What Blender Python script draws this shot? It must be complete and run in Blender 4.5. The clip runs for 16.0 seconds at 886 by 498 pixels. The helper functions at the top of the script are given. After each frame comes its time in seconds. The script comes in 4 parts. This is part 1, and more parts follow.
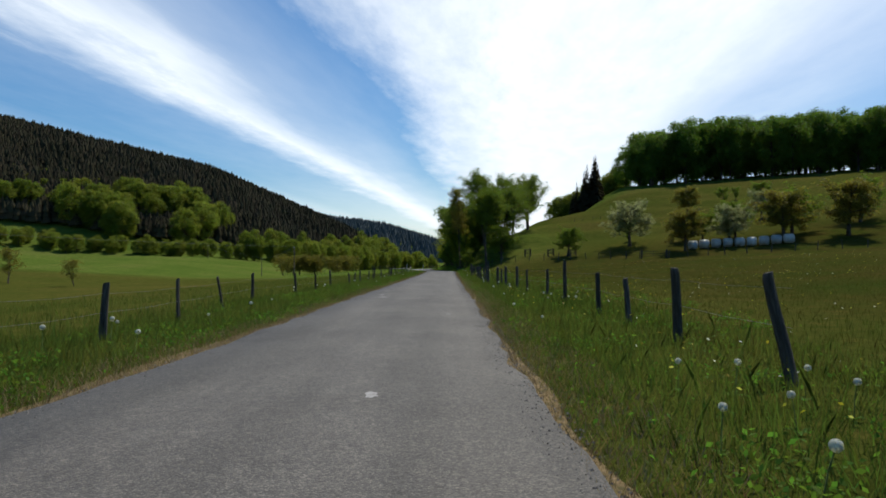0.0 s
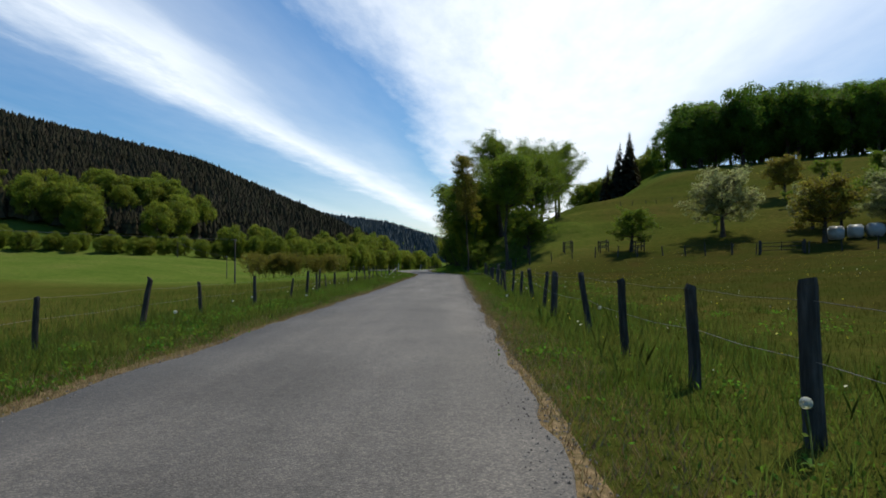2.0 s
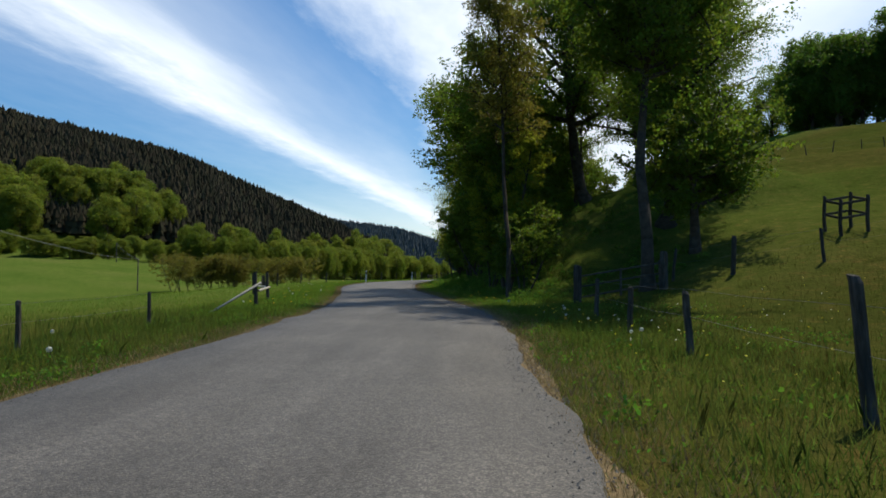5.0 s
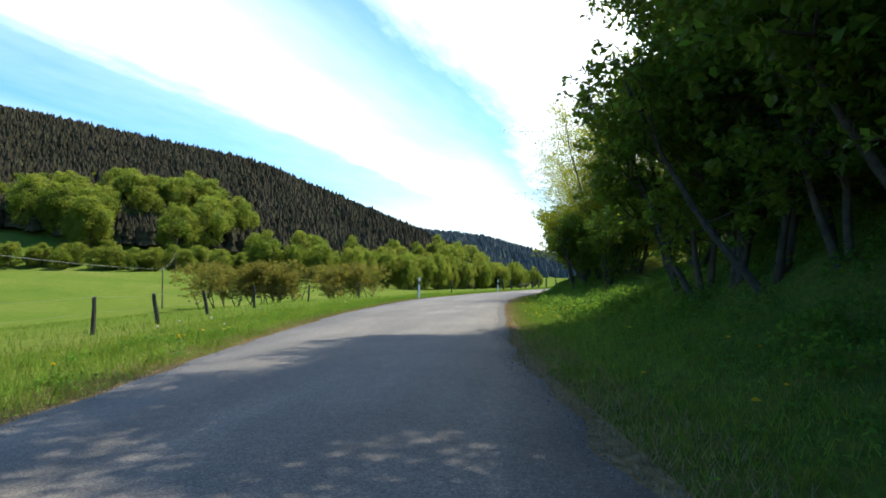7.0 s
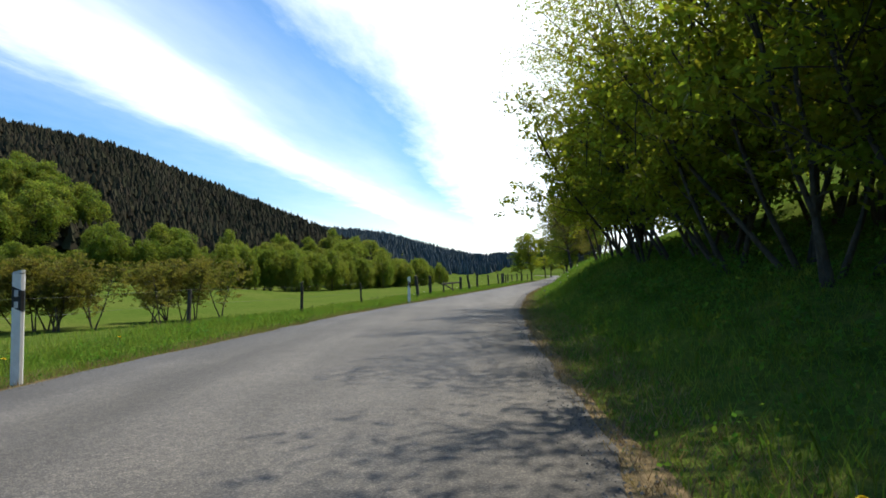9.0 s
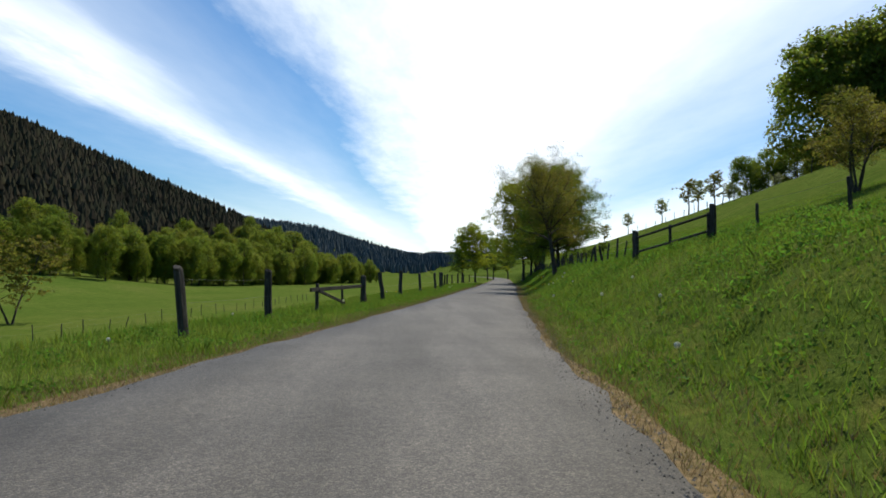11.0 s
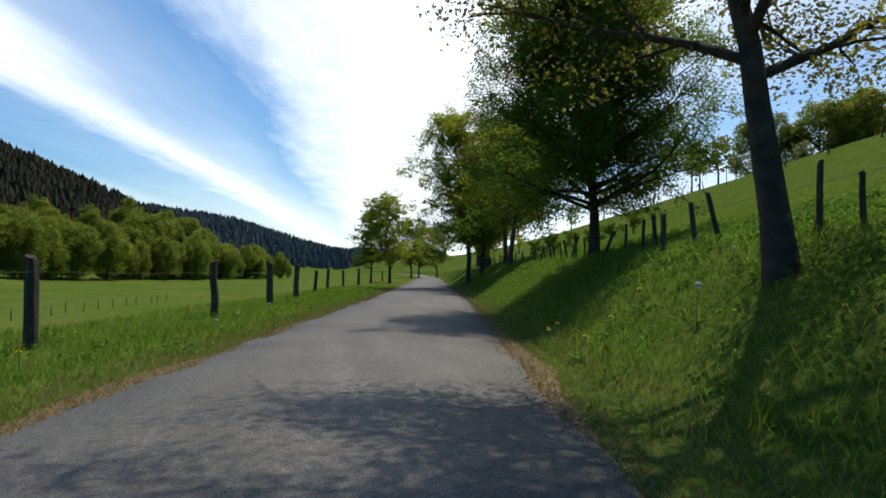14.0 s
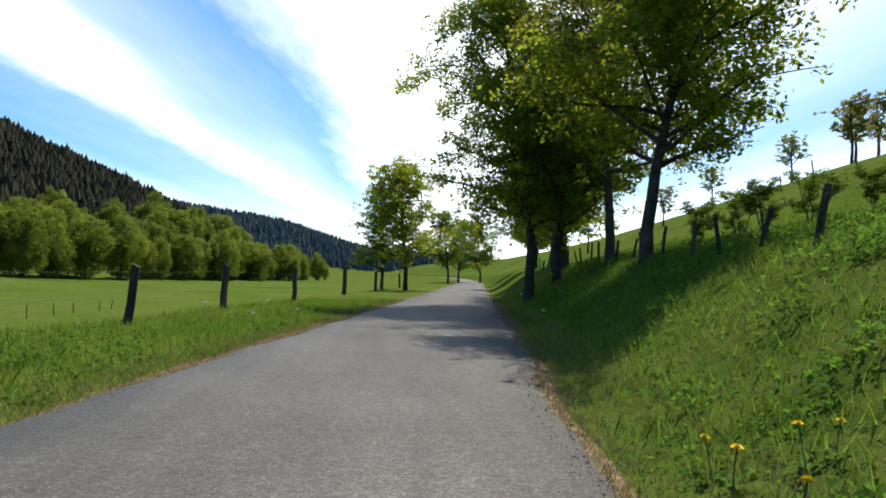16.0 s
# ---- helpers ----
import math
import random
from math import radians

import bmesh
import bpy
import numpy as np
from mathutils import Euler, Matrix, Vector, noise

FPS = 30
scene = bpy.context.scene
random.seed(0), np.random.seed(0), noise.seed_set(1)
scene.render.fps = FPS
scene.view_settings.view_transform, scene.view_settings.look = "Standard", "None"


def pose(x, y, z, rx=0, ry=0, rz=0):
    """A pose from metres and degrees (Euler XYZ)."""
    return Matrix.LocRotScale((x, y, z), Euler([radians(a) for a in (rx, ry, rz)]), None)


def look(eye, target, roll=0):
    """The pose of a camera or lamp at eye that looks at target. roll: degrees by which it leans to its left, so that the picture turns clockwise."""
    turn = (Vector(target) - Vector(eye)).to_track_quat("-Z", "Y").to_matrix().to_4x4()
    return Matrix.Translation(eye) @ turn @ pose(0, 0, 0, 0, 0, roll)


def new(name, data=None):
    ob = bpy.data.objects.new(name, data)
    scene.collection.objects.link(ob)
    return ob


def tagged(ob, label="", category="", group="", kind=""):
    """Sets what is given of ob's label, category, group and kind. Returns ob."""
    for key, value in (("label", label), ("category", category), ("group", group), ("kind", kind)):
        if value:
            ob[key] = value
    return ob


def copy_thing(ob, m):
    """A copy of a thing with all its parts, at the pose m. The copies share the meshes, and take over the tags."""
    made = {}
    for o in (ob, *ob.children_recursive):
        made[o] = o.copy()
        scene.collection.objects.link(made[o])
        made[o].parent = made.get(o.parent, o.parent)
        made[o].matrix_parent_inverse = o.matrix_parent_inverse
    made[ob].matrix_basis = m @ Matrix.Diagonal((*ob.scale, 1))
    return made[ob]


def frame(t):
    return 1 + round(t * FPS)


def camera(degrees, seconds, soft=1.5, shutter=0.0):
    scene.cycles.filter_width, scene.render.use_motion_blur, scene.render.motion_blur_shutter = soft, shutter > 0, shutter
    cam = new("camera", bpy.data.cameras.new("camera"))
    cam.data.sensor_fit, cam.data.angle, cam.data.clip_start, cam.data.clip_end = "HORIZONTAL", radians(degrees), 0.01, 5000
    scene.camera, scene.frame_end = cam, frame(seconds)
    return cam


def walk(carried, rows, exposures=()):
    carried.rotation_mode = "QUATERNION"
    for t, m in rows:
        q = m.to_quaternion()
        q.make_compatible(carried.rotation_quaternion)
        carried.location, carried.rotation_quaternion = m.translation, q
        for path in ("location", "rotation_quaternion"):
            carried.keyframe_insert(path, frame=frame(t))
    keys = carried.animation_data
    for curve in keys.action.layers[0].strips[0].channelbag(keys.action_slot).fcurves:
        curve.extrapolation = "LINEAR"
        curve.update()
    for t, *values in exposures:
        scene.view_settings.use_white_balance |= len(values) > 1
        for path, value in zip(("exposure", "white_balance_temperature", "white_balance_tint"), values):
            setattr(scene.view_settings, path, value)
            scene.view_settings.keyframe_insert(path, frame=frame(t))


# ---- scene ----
cam = camera(71.7, 16.0, soft=1.7)
METRES, EYE, TILT, LEAN, TURN = 195.0, 0.93, 1.5, 0.0, 0.0
ROWS = [
    (0.0, 0.0, 0.0, 0.0, -0.0, 0.0, -0.0),
    (0.5, 0.0006, 0.038, -0.0013, 0.98, 0.03, -0.56),
    (1.0, 0.0009, 0.0786, -0.0025, 0.36, 0.22, -0.07),
    (1.5, 0.0015, 0.116, -0.0037, 0.28, 0.24, -0.08),
    (2.0, 0.002, 0.1569, -0.0052, 0.4, -0.01, 0.06),
    (2.5, 0.0021, 0.1947, -0.0061, 1.0, 0.14, 0.05),
    (3.0, 0.0022, 0.2361, -0.0073, 0.15, 0.34, 0.33),
    (3.5, 0.0027, 0.2735, -0.0084, 0.22, 0.55, 0.01),
    (6.0, 0.0057, 0.455, -0.0251, 5.83, 2.23, -0.44),
    (6.5, 0.0015, 0.4802, -0.0262, 10.69, 2.64, -1.46),
    (7.0, -0.0042, 0.5167, -0.0259, 9.67, 2.76, 0.66),
    (7.5, -0.0092, 0.5473, -0.0257, 9.48, 2.8, 0.9),
    (8.0, -0.0136, 0.5823, -0.0254, 7.27, 2.58, 1.28),
    (8.5, -0.0166, 0.6171, -0.0251, 5.88, 2.4, 1.69),
    (9.0, -0.0171, 0.6556, -0.0252, 0.54, 2.08, 1.95),
    (11.5, -0.0053, 0.7868, -0.0188, -6.9, 1.46, -0.35),
    (12.0, -0.0007, 0.8123, -0.0187, -8.41, 1.18, -0.7),
    (12.5, 0.0031, 0.8352, -0.0191, -8.21, 1.13, -0.86),
    (13.0, 0.0075, 0.8599, -0.0193, -9.92, 1.23, -0.52),
    (13.5, 0.0118, 0.8806, -0.0198, -12.64, 1.46, -0.26),
    (14.0, 0.0175, 0.9037, -0.02, -12.4, 1.29, -0.99),
    (14.5, 0.0229, 0.9256, -0.0202, -11.93, 1.38, -1.43),
    (15.0, 0.0286, 0.9485, -0.0201, -12.65, 1.61, -1.12),
    (15.5, 0.0336, 0.9689, -0.0203, -10.64, 1.81, -1.96),
    (16.0, 0.0384, 0.9917, -0.0199, -8.07, 1.77, -1.86),
]
EXPOSURES = [(0, -0.45), (3.7, -0.45), (5.8, -0.05), (6.5, 0.8), (7.5, 0.85), (8.0, 0.9), (8.5, 0.65), (9.2, 0.05), (11.3, -0.3), (12.5, -0.6), (13.5, -0.3), (14.5, -0.1), (15.0, 0.3), (15.5, 0.5), (16, 0.25)]
walk(cam, [(t, pose(METRES * x, METRES * y, EYE, 90 + TILT + pitch * 0.55, LEAN + roll, yaw)) for t, x, y, z, yaw, pitch, roll in ROWS], EXPOSURES)

# ---- light ----
SUN_AZ, SUN_EL = radians(40), radians(60)
world = bpy.data.worlds.new("world")
scene.world = world
world.use_nodes = True
wn, wl = world.node_tree.nodes, world.node_tree.links
wn.clear()


def wmath(op, a, b=None):
    n = wn.new("ShaderNodeMath")
    n.operation = op
    for i, v in enumerate((a, b)):
        if v is None:
            continue
        if isinstance(v, (int, float)):
            n.inputs[i].default_value = v
        else:
            wl.new(v, n.inputs[i])
    return n.outputs[0]


sky = wn.new("ShaderNodeTexSky")
sky.sky_type, sky.sun_disc = "NISHITA", False
sky.sun_elevation, sky.sun_rotation = SUN_EL, SUN_AZ
sky.air_density, sky.dust_density, sky.ozone_density = 1.0, 0.6, 1.5
co = wn.new("ShaderNodeTexCoord")
sep = wn.new("ShaderNodeSeparateXYZ")
wl.new(co.outputs["Generated"], sep.inputs[0])
up = wmath("MAXIMUM", sep.outputs[2], 0.02)
cu, cv = wmath("DIVIDE", sep.outputs[0], up), wmath("DIVIDE", sep.outputs[1], up)
cw = wmath("SUBTRACT", cu, wmath("MULTIPLY", cv, 0.11))


def wnoise(sx, sy, scale, detail, rough=0.55):
    comb = wn.new("ShaderNodeCombineXYZ")
    wl.new(wmath("MULTIPLY", cw, sx), comb.inputs[0])
    wl.new(wmath("MULTIPLY", cv, sy), comb.inputs[1])
    n = wn.new("ShaderNodeTexNoise")
    n.inputs["Scale"].default_value, n.inputs["Detail"].default_value = scale, detail
    n.inputs["Roughness"].default_value = rough
    wl.new(comb.outputs[0], n.inputs["Vector"])
    return n.outputs[0]


wisp = wnoise(1.0, 0.25, 1.6, 7)
fine = wnoise(1.0, 0.4, 6.0, 6, 0.65)
bent = wmath("ADD", cw, wmath("MULTIPLY", wmath("SUBTRACT", wisp, 0.5), 0.9))
bent = wmath("ADD", bent, wmath("MULTIPLY", wmath("SUBTRACT", fine, 0.5), 0.25))
ramp = wn.new("ShaderNodeValToRGB")
wl.new(wmath("ADD", wmath("MULTIPLY", bent, 0.125), 0.5), ramp.inputs[0])
stops = [(-4.0, 0.4), (-3.0, 0.1), (-2.2, 0.2), (-1.75, 0.9), (-1.4, 0.4), (-0.85, 0.14), (-0.5, 0.7), (0.0, 1.0), (0.9, 0.9), (1.5, 0.5), (2.3, 0.22), (3.2, 0.55)]
el = ramp.color_ramp.elements
while len(el) < len(stops):
    el.new(0.5)
for e, (w, a) in zip(el, stops):
    e.position, e.color = w / 8 + 0.5, (a, a, a, 1)
cover = wmath("MULTIPLY", ramp.outputs[0], wmath("ADD", wmath("MULTIPLY", fine, 0.5), 0.72))
low = wn.new("ShaderNodeMapRange")
wl.new(sep.outputs[2], low.inputs[0])
low.inputs[1].default_value, low.inputs[2].default_value, low.inputs[3].default_value, low.inputs[4].default_value = 0.0, 0.14, 0.4, 0.0
ahead = wn.new("ShaderNodeMapRange")
ahead.interpolation_type = "SMOOTHSTEP"
wl.new(cv, ahead.inputs[0])
ahead.inputs[1].default_value, ahead.inputs[2].default_value, ahead.inputs[3].default_value, ahead.inputs[4].default_value = 0.2, 1.9, 0.06, 1.0
cover = wmath("MULTIPLY", cover, ahead.outputs[0])
cover = wmath("MINIMUM", wmath("ADD", cover, low.outputs[0]), 0.97)
mix = wn.new("ShaderNodeMix")
mix.data_type = "RGBA"
wl.new(cover, mix.inputs[0])
deep = wn.new("ShaderNodeHueSaturation")
deep.inputs["Saturation"].default_value, deep.inputs["Value"].default_value = 1.65, 1.3
wl.new(sky.outputs[0], deep.inputs["Color"])
wl.new(deep.outputs[0], mix.inputs[6])
mix.inputs[7].default_value = (13.0, 13.9, 14.8, 1)
bg = wn.new("ShaderNodeBackground")
bg.inputs[1].default_value = 0.11
wl.new(mix.outputs[2], bg.inputs[0])
wl.new(bg.outputs[0], wn.new("ShaderNodeOutputWorld").inputs[0])
sun = new("sun", bpy.data.lights.new("sun", "SUN"))
sun.data.energy, sun.data.angle, sun.data.color = 5.0, radians(0.6), (1.0, 0.94, 0.82)
sun.matrix_world = look((math.sin(SUN_AZ) * math.cos(SUN_EL) * 100, math.cos(SUN_AZ) * math.cos(SUN_EL) * 100, math.sin(SUN_EL) * 100), (0, 0, 0))


# ---- materials ----
def nodes_of(name):
    m = bpy.data.materials.new(name)
    m.use_nodes = True
    return m, m.node_tree.nodes, m.node_tree.links, m.node_tree.nodes["Principled BSDF"]


def noise_node(n, l, vec, scale, detail=6, rough=0.6):
    no = n.new("ShaderNodeTexNoise")
    no.inputs["Scale"].default_value, no.inputs["Detail"].default_value, no.inputs["Roughness"].default_value = scale, detail, rough
    l.new(vec, no.inputs["Vector"])
    return no.outputs[0]


def ramp_node(n, l, fac, cols, lo=0.3, hi=0.7):
    cr = n.new("ShaderNodeValToRGB")
    e = cr.color_ramp.elements
    while len(e) < len(cols):
        e.new(0.5)
    for i, c in enumerate(cols):
        e[i].position = lo + (hi - lo) * i / max(1, len(cols) - 1)
        e[i].color = (*c, 1)
    l.new(fac, cr.inputs[0])
    return cr.outputs[0]


def blend(n, l, fac, a, b, mode="MIX"):
    mx = n.new("ShaderNodeMix")
    mx.data_type, mx.blend_type = "RGBA", mode
    for i, v in ((0, fac), (6, a), (7, b)):
        if isinstance(v, (int, float)):
            mx.inputs[i].default_value = v
        elif isinstance(v, tuple):
            mx.inputs[i].default_value = (*v, 1)
        else:
            l.new(v, mx.inputs[i])
    return mx.outputs[2]


def bump_node(n, l, height, bs, strength, dist):
    bp = n.new("ShaderNodeBump")
    bp.inputs["Strength"].default_value, bp.inputs["Distance"].default_value = strength, dist
    l.new(height, bp.inputs["Height"])
    l.new(bp.outputs[0], bs.inputs["Normal"])


def stretched(n, l, vec, scale):
    mp = n.new("ShaderNodeMapping")
    mp.inputs["Scale"].default_value = scale
    l.new(vec, mp.inputs["Vector"])
    return mp.outputs[0]


def material(name, cols, scale=4.0, rough=0.9, bump=0.0, bump_scale=40.0, spec=0.2, stretch=None, bump_dist=0.02):
    m, n, l, bs = nodes_of(name)
    co = n.new("ShaderNodeTexCoord")
    vec = co.outputs["Object"] if stretch else n.new("ShaderNodeNewGeometry").outputs["Position"]
    if stretch:
        vec = stretched(n, l, vec, stretch)
    col = ramp_node(n, l, noise_node(n, l, vec, scale, 8), cols)
    info = n.new("ShaderNodeObjectInfo")
    mr = n.new("ShaderNodeMapRange")
    l.new(info.outputs["Random"], mr.inputs[0])
    mr.inputs[3].default_value, mr.inputs[4].default_value = 0.8, 1.2
    hs = n.new("ShaderNodeHueSaturation")
    l.new(mr.outputs[0], hs.inputs["Value"])
    l.new(col, hs.inputs["Color"])
    l.new(hs.outputs[0], bs.inputs["Base Color"])
    bs.inputs["Roughness"].default_value, bs.inputs["Specular IOR Level"].default_value = rough, spec
    if bump:
        bump_node(n, l, noise_node(n, l, vec, bump_scale, 6), bs, bump, bump_dist)
    return m


def leaf_material(name, cols, scale=0.6, thin=0.52, vary=0.3, rough=0.55, glow=2.5, hue=0.03, spec=0.25):
    """Leaves and blades: coloured by place and by leaf, with light coming through."""
    m, n, l, bs = nodes_of(name)
    geo = n.new("ShaderNodeNewGeometry")
    col = ramp_node(n, l, noise_node(n, l, geo.outputs["Position"], scale, 5), cols)
    hs = n.new("ShaderNodeHueSaturation")
    for key, lo, hi in (("Value", 1 - vary, 1 + vary), ("Hue", 0.5 - hue, 0.5 + hue)):
        mr = n.new("ShaderNodeMapRange")
        l.new(geo.outputs["Random Per Island"], mr.inputs[0])
        mr.inputs[3].default_value, mr.inputs[4].default_value = lo, hi
        l.new(mr.outputs[0], hs.inputs[key])
    l.new(col, hs.inputs["Color"])
    l.new(hs.outputs[0], bs.inputs["Base Color"])
    bs.inputs["Roughness"].default_value, bs.inputs["Specular IOR Level"].default_value = rough, spec
    tr = n.new("ShaderNodeBsdfTranslucent")
    l.new(blend(n, l, 1.0, hs.outputs[0], (glow, glow * 1.02, glow * 0.72), "MULTIPLY"), tr.inputs[0])
    mx = n.new("ShaderNodeMixShader")
    mx.inputs[0].default_value = thin
    l.new(bs.outputs[0], mx.inputs[1])
    l.new(tr.outputs[0], mx.inputs[2])
    l.new(mx.outputs[0], n["Material Output"].inputs[0])
    return m


def asphalt_material():
    """Worn tar and chippings: pale stones in dark binder, paler streaks along the wheel tracks."""
    m, n, l, bs = nodes_of("asphalt")
    pos = n.new("ShaderNodeNewGeometry").outputs["Position"]
    long = stretched(n, l, pos, (1.0, 0.1, 1.0))
    tone = ramp_node(n, l, noise_node(n, l, long, 1.3, 5), [(0.08, 0.073, 0.061), (0.106, 0.097, 0.083), (0.142, 0.13, 0.112)], 0.28, 0.72)
    patch = ramp_node(n, l, noise_node(n, l, pos, 0.55, 5), [(0.8, 0.79, 0.78), (1.0, 1.0, 1.0), (1.22, 1.21, 1.19)], 0.3, 0.7)
    vo = n.new("ShaderNodeTexVoronoi")
    vo.inputs["Scale"].default_value = 105
    l.new(pos, vo.inputs["Vector"])
    stone = n.new("ShaderNodeSeparateColor")
    l.new(vo.outputs["Color"], stone.inputs[0])
    grit = ramp_node(n, l, stone.outputs[0], [(0.62, 0.62, 0.62), (0.86, 0.86, 0.86), (1.04, 1.03, 1.02), (1.6, 1.57, 1.52)], 0.05, 0.97)
    gap = ramp_node(n, l, vo.outputs["Distance"], [(1.08, 1.08, 1.08), (0.68, 0.68, 0.68)], 0.25, 0.7)
    worn = ramp_node(n, l, noise_node(n, l, pos, 18, 4, 0.7), [(0.7, 0.7, 0.7), (1.0, 1.0, 1.0), (1.4, 1.38, 1.35)], 0.32, 0.68)
    col = blend(n, l, 1.0, tone, patch, "MULTIPLY")
    for f, c in ((0.95, grit), (0.85, gap), (0.6, worn)):
        col = blend(n, l, f, col, c, "MULTIPLY")
    l.new(col, bs.inputs["Base Color"])
    bs.inputs["Roughness"].default_value, bs.inputs["Specular IOR Level"].default_value = 0.75, 0.35
    bump_node(n, l, vo.outputs["Distance"], bs, 0.5, -0.006)
    return m


def span(n, l, value, lo, hi):
    mr = n.new("ShaderNodeMapRange")
    mr.interpolation_type = "SMOOTHSTEP"
    l.new(value, mr.inputs[0])
    mr.inputs[1].default_value, mr.inputs[2].default_value = lo, hi
    return mr.outputs[0]


def meadow_material():
    """Grassland: a sorrel-brown hay field first, lusher meadow further along the lane."""
    m, n, l, bs = nodes_of("meadow")
    pos = n.new("ShaderNodeNewGeometry").outputs["Position"]
    xyz = n.new("ShaderNodeSeparateXYZ")
    l.new(pos, xyz.inputs[0])
    large = noise_node(n, l, pos, 0.06, 6)
    col = ramp_node(n, l, large, [(0.046, 0.062, 0.012), (0.062, 0.068, 0.015), (0.08, 0.072, 0.02)])
    lush = ramp_node(n, l, large, [(0.058, 0.098, 0.017), (0.078, 0.114, 0.022), (0.098, 0.12, 0.03)])
    near = n.new("ShaderNodeMath")
    near.operation = "MAXIMUM"
    l.new(span(n, l, xyz.outputs[0], 26, 9), near.inputs[0])
    l.new(span(n, l, xyz.outputs[1], 150, 172), near.inputs[1])
    rich = n.new("ShaderNodeMath")
    rich.operation = "MULTIPLY"
    l.new(span(n, l, xyz.outputs[1], 84, 112), rich.inputs[0])
    l.new(near.outputs[0], rich.inputs[1])
    col = blend(n, l, rich.outputs[0], col, lush)
    hay = n.new("ShaderNodeMath")
    hay.operation = "MULTIPLY"
    l.new(span(n, l, xyz.outputs[0], 2.5, 12), hay.inputs[0])
    l.new(span(n, l, xyz.outputs[1], 97, 86), hay.inputs[1])
    brown = ramp_node(n, l, noise_node(n, l, pos, 0.2, 6), [(0.032, 0.046, 0.009), (0.044, 0.047, 0.011), (0.053, 0.044, 0.013)])
    col = blend(n, l, hay.outputs[0], col, brown)
    mid = ramp_node(n, l, noise_node(n, l, pos, 1.3, 8, 0.7), [(0.5, 0.58, 0.45), (0.9, 0.95, 0.85), (1.1, 1.05, 1.05), (1.5, 1.35, 1.4)], 0.3, 0.7)
    bare = ramp_node(n, l, noise_node(n, l, pos, 2.6, 5, 0.6), [(1.0, 1.0, 1.0), (1.0, 1.0, 1.0), (1.3, 0.97, 1.15)], 0.35, 0.72)
    col = blend(n, l, 0.8, col, bare, "MULTIPLY")
    fine = ramp_node(n, l, noise_node(n, l, stretched(n, l, pos, (1, 0.5, 1)), 14, 6, 0.7), [(0.55, 0.6, 0.5), (1.0, 1.0, 1.0), (1.5, 1.45, 1.25)], 0.3, 0.7)
    blade = noise_node(n, l, stretched(n, l, pos, (1.0, 1.0, 0.3)), 75, 4, 0.7)
    streak = ramp_node(n, l, blade, [(0.5, 0.56, 0.4), (1.0, 1.0, 1.0), (1.55, 1.5, 1.3)], 0.3, 0.7)
    col = blend(n, l, 0.8, col, mid, "MULTIPLY")
    col = blend(n, l, 0.8, col, fine, "MULTIPLY")
    col = blend(n, l, 0.9, col, streak, "MULTIPLY")
    l.new(col, bs.inputs["Base Color"])
    bs.inputs["Roughness"].default_value, bs.inputs["Specular IOR Level"].default_value = 1.0, 0.0
    bump_node(n, l, blade, bs, 0.8, 0.02)
    return m


ASPHALT, MEADOW = asphalt_material(), meadow_material()
EDGE = material("dry_verge", [(0.09, 0.08, 0.034), (0.19, 0.137, 0.068), (0.3, 0.215, 0.115)], 16.0, 0.98, 0.8, 90, spec=0.05, bump_dist=0.02)
PEBBLE = leaf_material("pebbles", [(0.07, 0.066, 0.06), (0.2, 0.185, 0.16)], 30, 0.0, 0.5, glow=0.0, hue=0.0, rough=0.85)
GRASS = leaf_material("grass_blades", [(0.042, 0.066, 0.012), (0.062, 0.084, 0.017), (0.09, 0.094, 0.026)], 0.5, 0.4, 0.35, spec=0.04, rough=0.8)
LUSH = leaf_material("lush_grass_blades", [(0.062, 0.11, 0.014), (0.088, 0.134, 0.019), (0.118, 0.144, 0.03)], 0.5, 0.45, 0.25, spec=0.04, rough=0.8)
HAY = leaf_material("field_grass", [(0.034, 0.048, 0.009), (0.046, 0.05, 0.011), (0.056, 0.046, 0.014)], 0.4, 0.35, 0.3, spec=0.02, rough=0.9)
REPAIR = material("dark_asphalt", [(0.055, 0.052, 0.047), (0.085, 0.08, 0.072)], 30, 0.85, 0.6, 90)
# Needles of the distant hill, with the haze put into their colour.
HAZY_NEEDLE = leaf_material("hazy_needles", [(0.05, 0.068, 0.07), (0.08, 0.1, 0.098)], 0.01, 0.1, 0.2, glow=1.0, rough=0.9)
DRY = leaf_material("dry_grass", [(0.17, 0.12, 0.055), (0.3, 0.21, 0.1)], 2.0, 0.25, 0.35, glow=1.2)
HERB = leaf_material("nettle_leaves", [(0.055, 0.108, 0.014), (0.084, 0.138, 0.02)], 0.9, 0.4, 0.35, spec=0.08, rough=0.75)
LEAF = leaf_material("leaves", [(0.058, 0.092, 0.011), (0.092, 0.122, 0.016)], spec=0.15)
LEAF_LIGHT = leaf_material("spring_leaves", [(0.12, 0.142, 0.012), (0.175, 0.18, 0.02)], thin=0.56, spec=0.08)
LEAF_OLIVE = leaf_material("bronze_leaves", [(0.075, 0.082, 0.015), (0.13, 0.105, 0.022)], spec=0.15)
LEAF_PALE = leaf_material("blossom_leaves", [(0.10, 0.12, 0.05), (0.2, 0.2, 0.12)], vary=0.5)
LEAF_FAR = leaf_material("wood_leaves", [(0.068, 0.1, 0.013), (0.108, 0.132, 0.019), (0.145, 0.15, 0.026)], 0.12, spec=0.1)
LEAF_WOOD = leaf_material("hill_leaves", [(0.046, 0.088, 0.012), (0.072, 0.115, 0.018)], 0.15, spec=0.1)
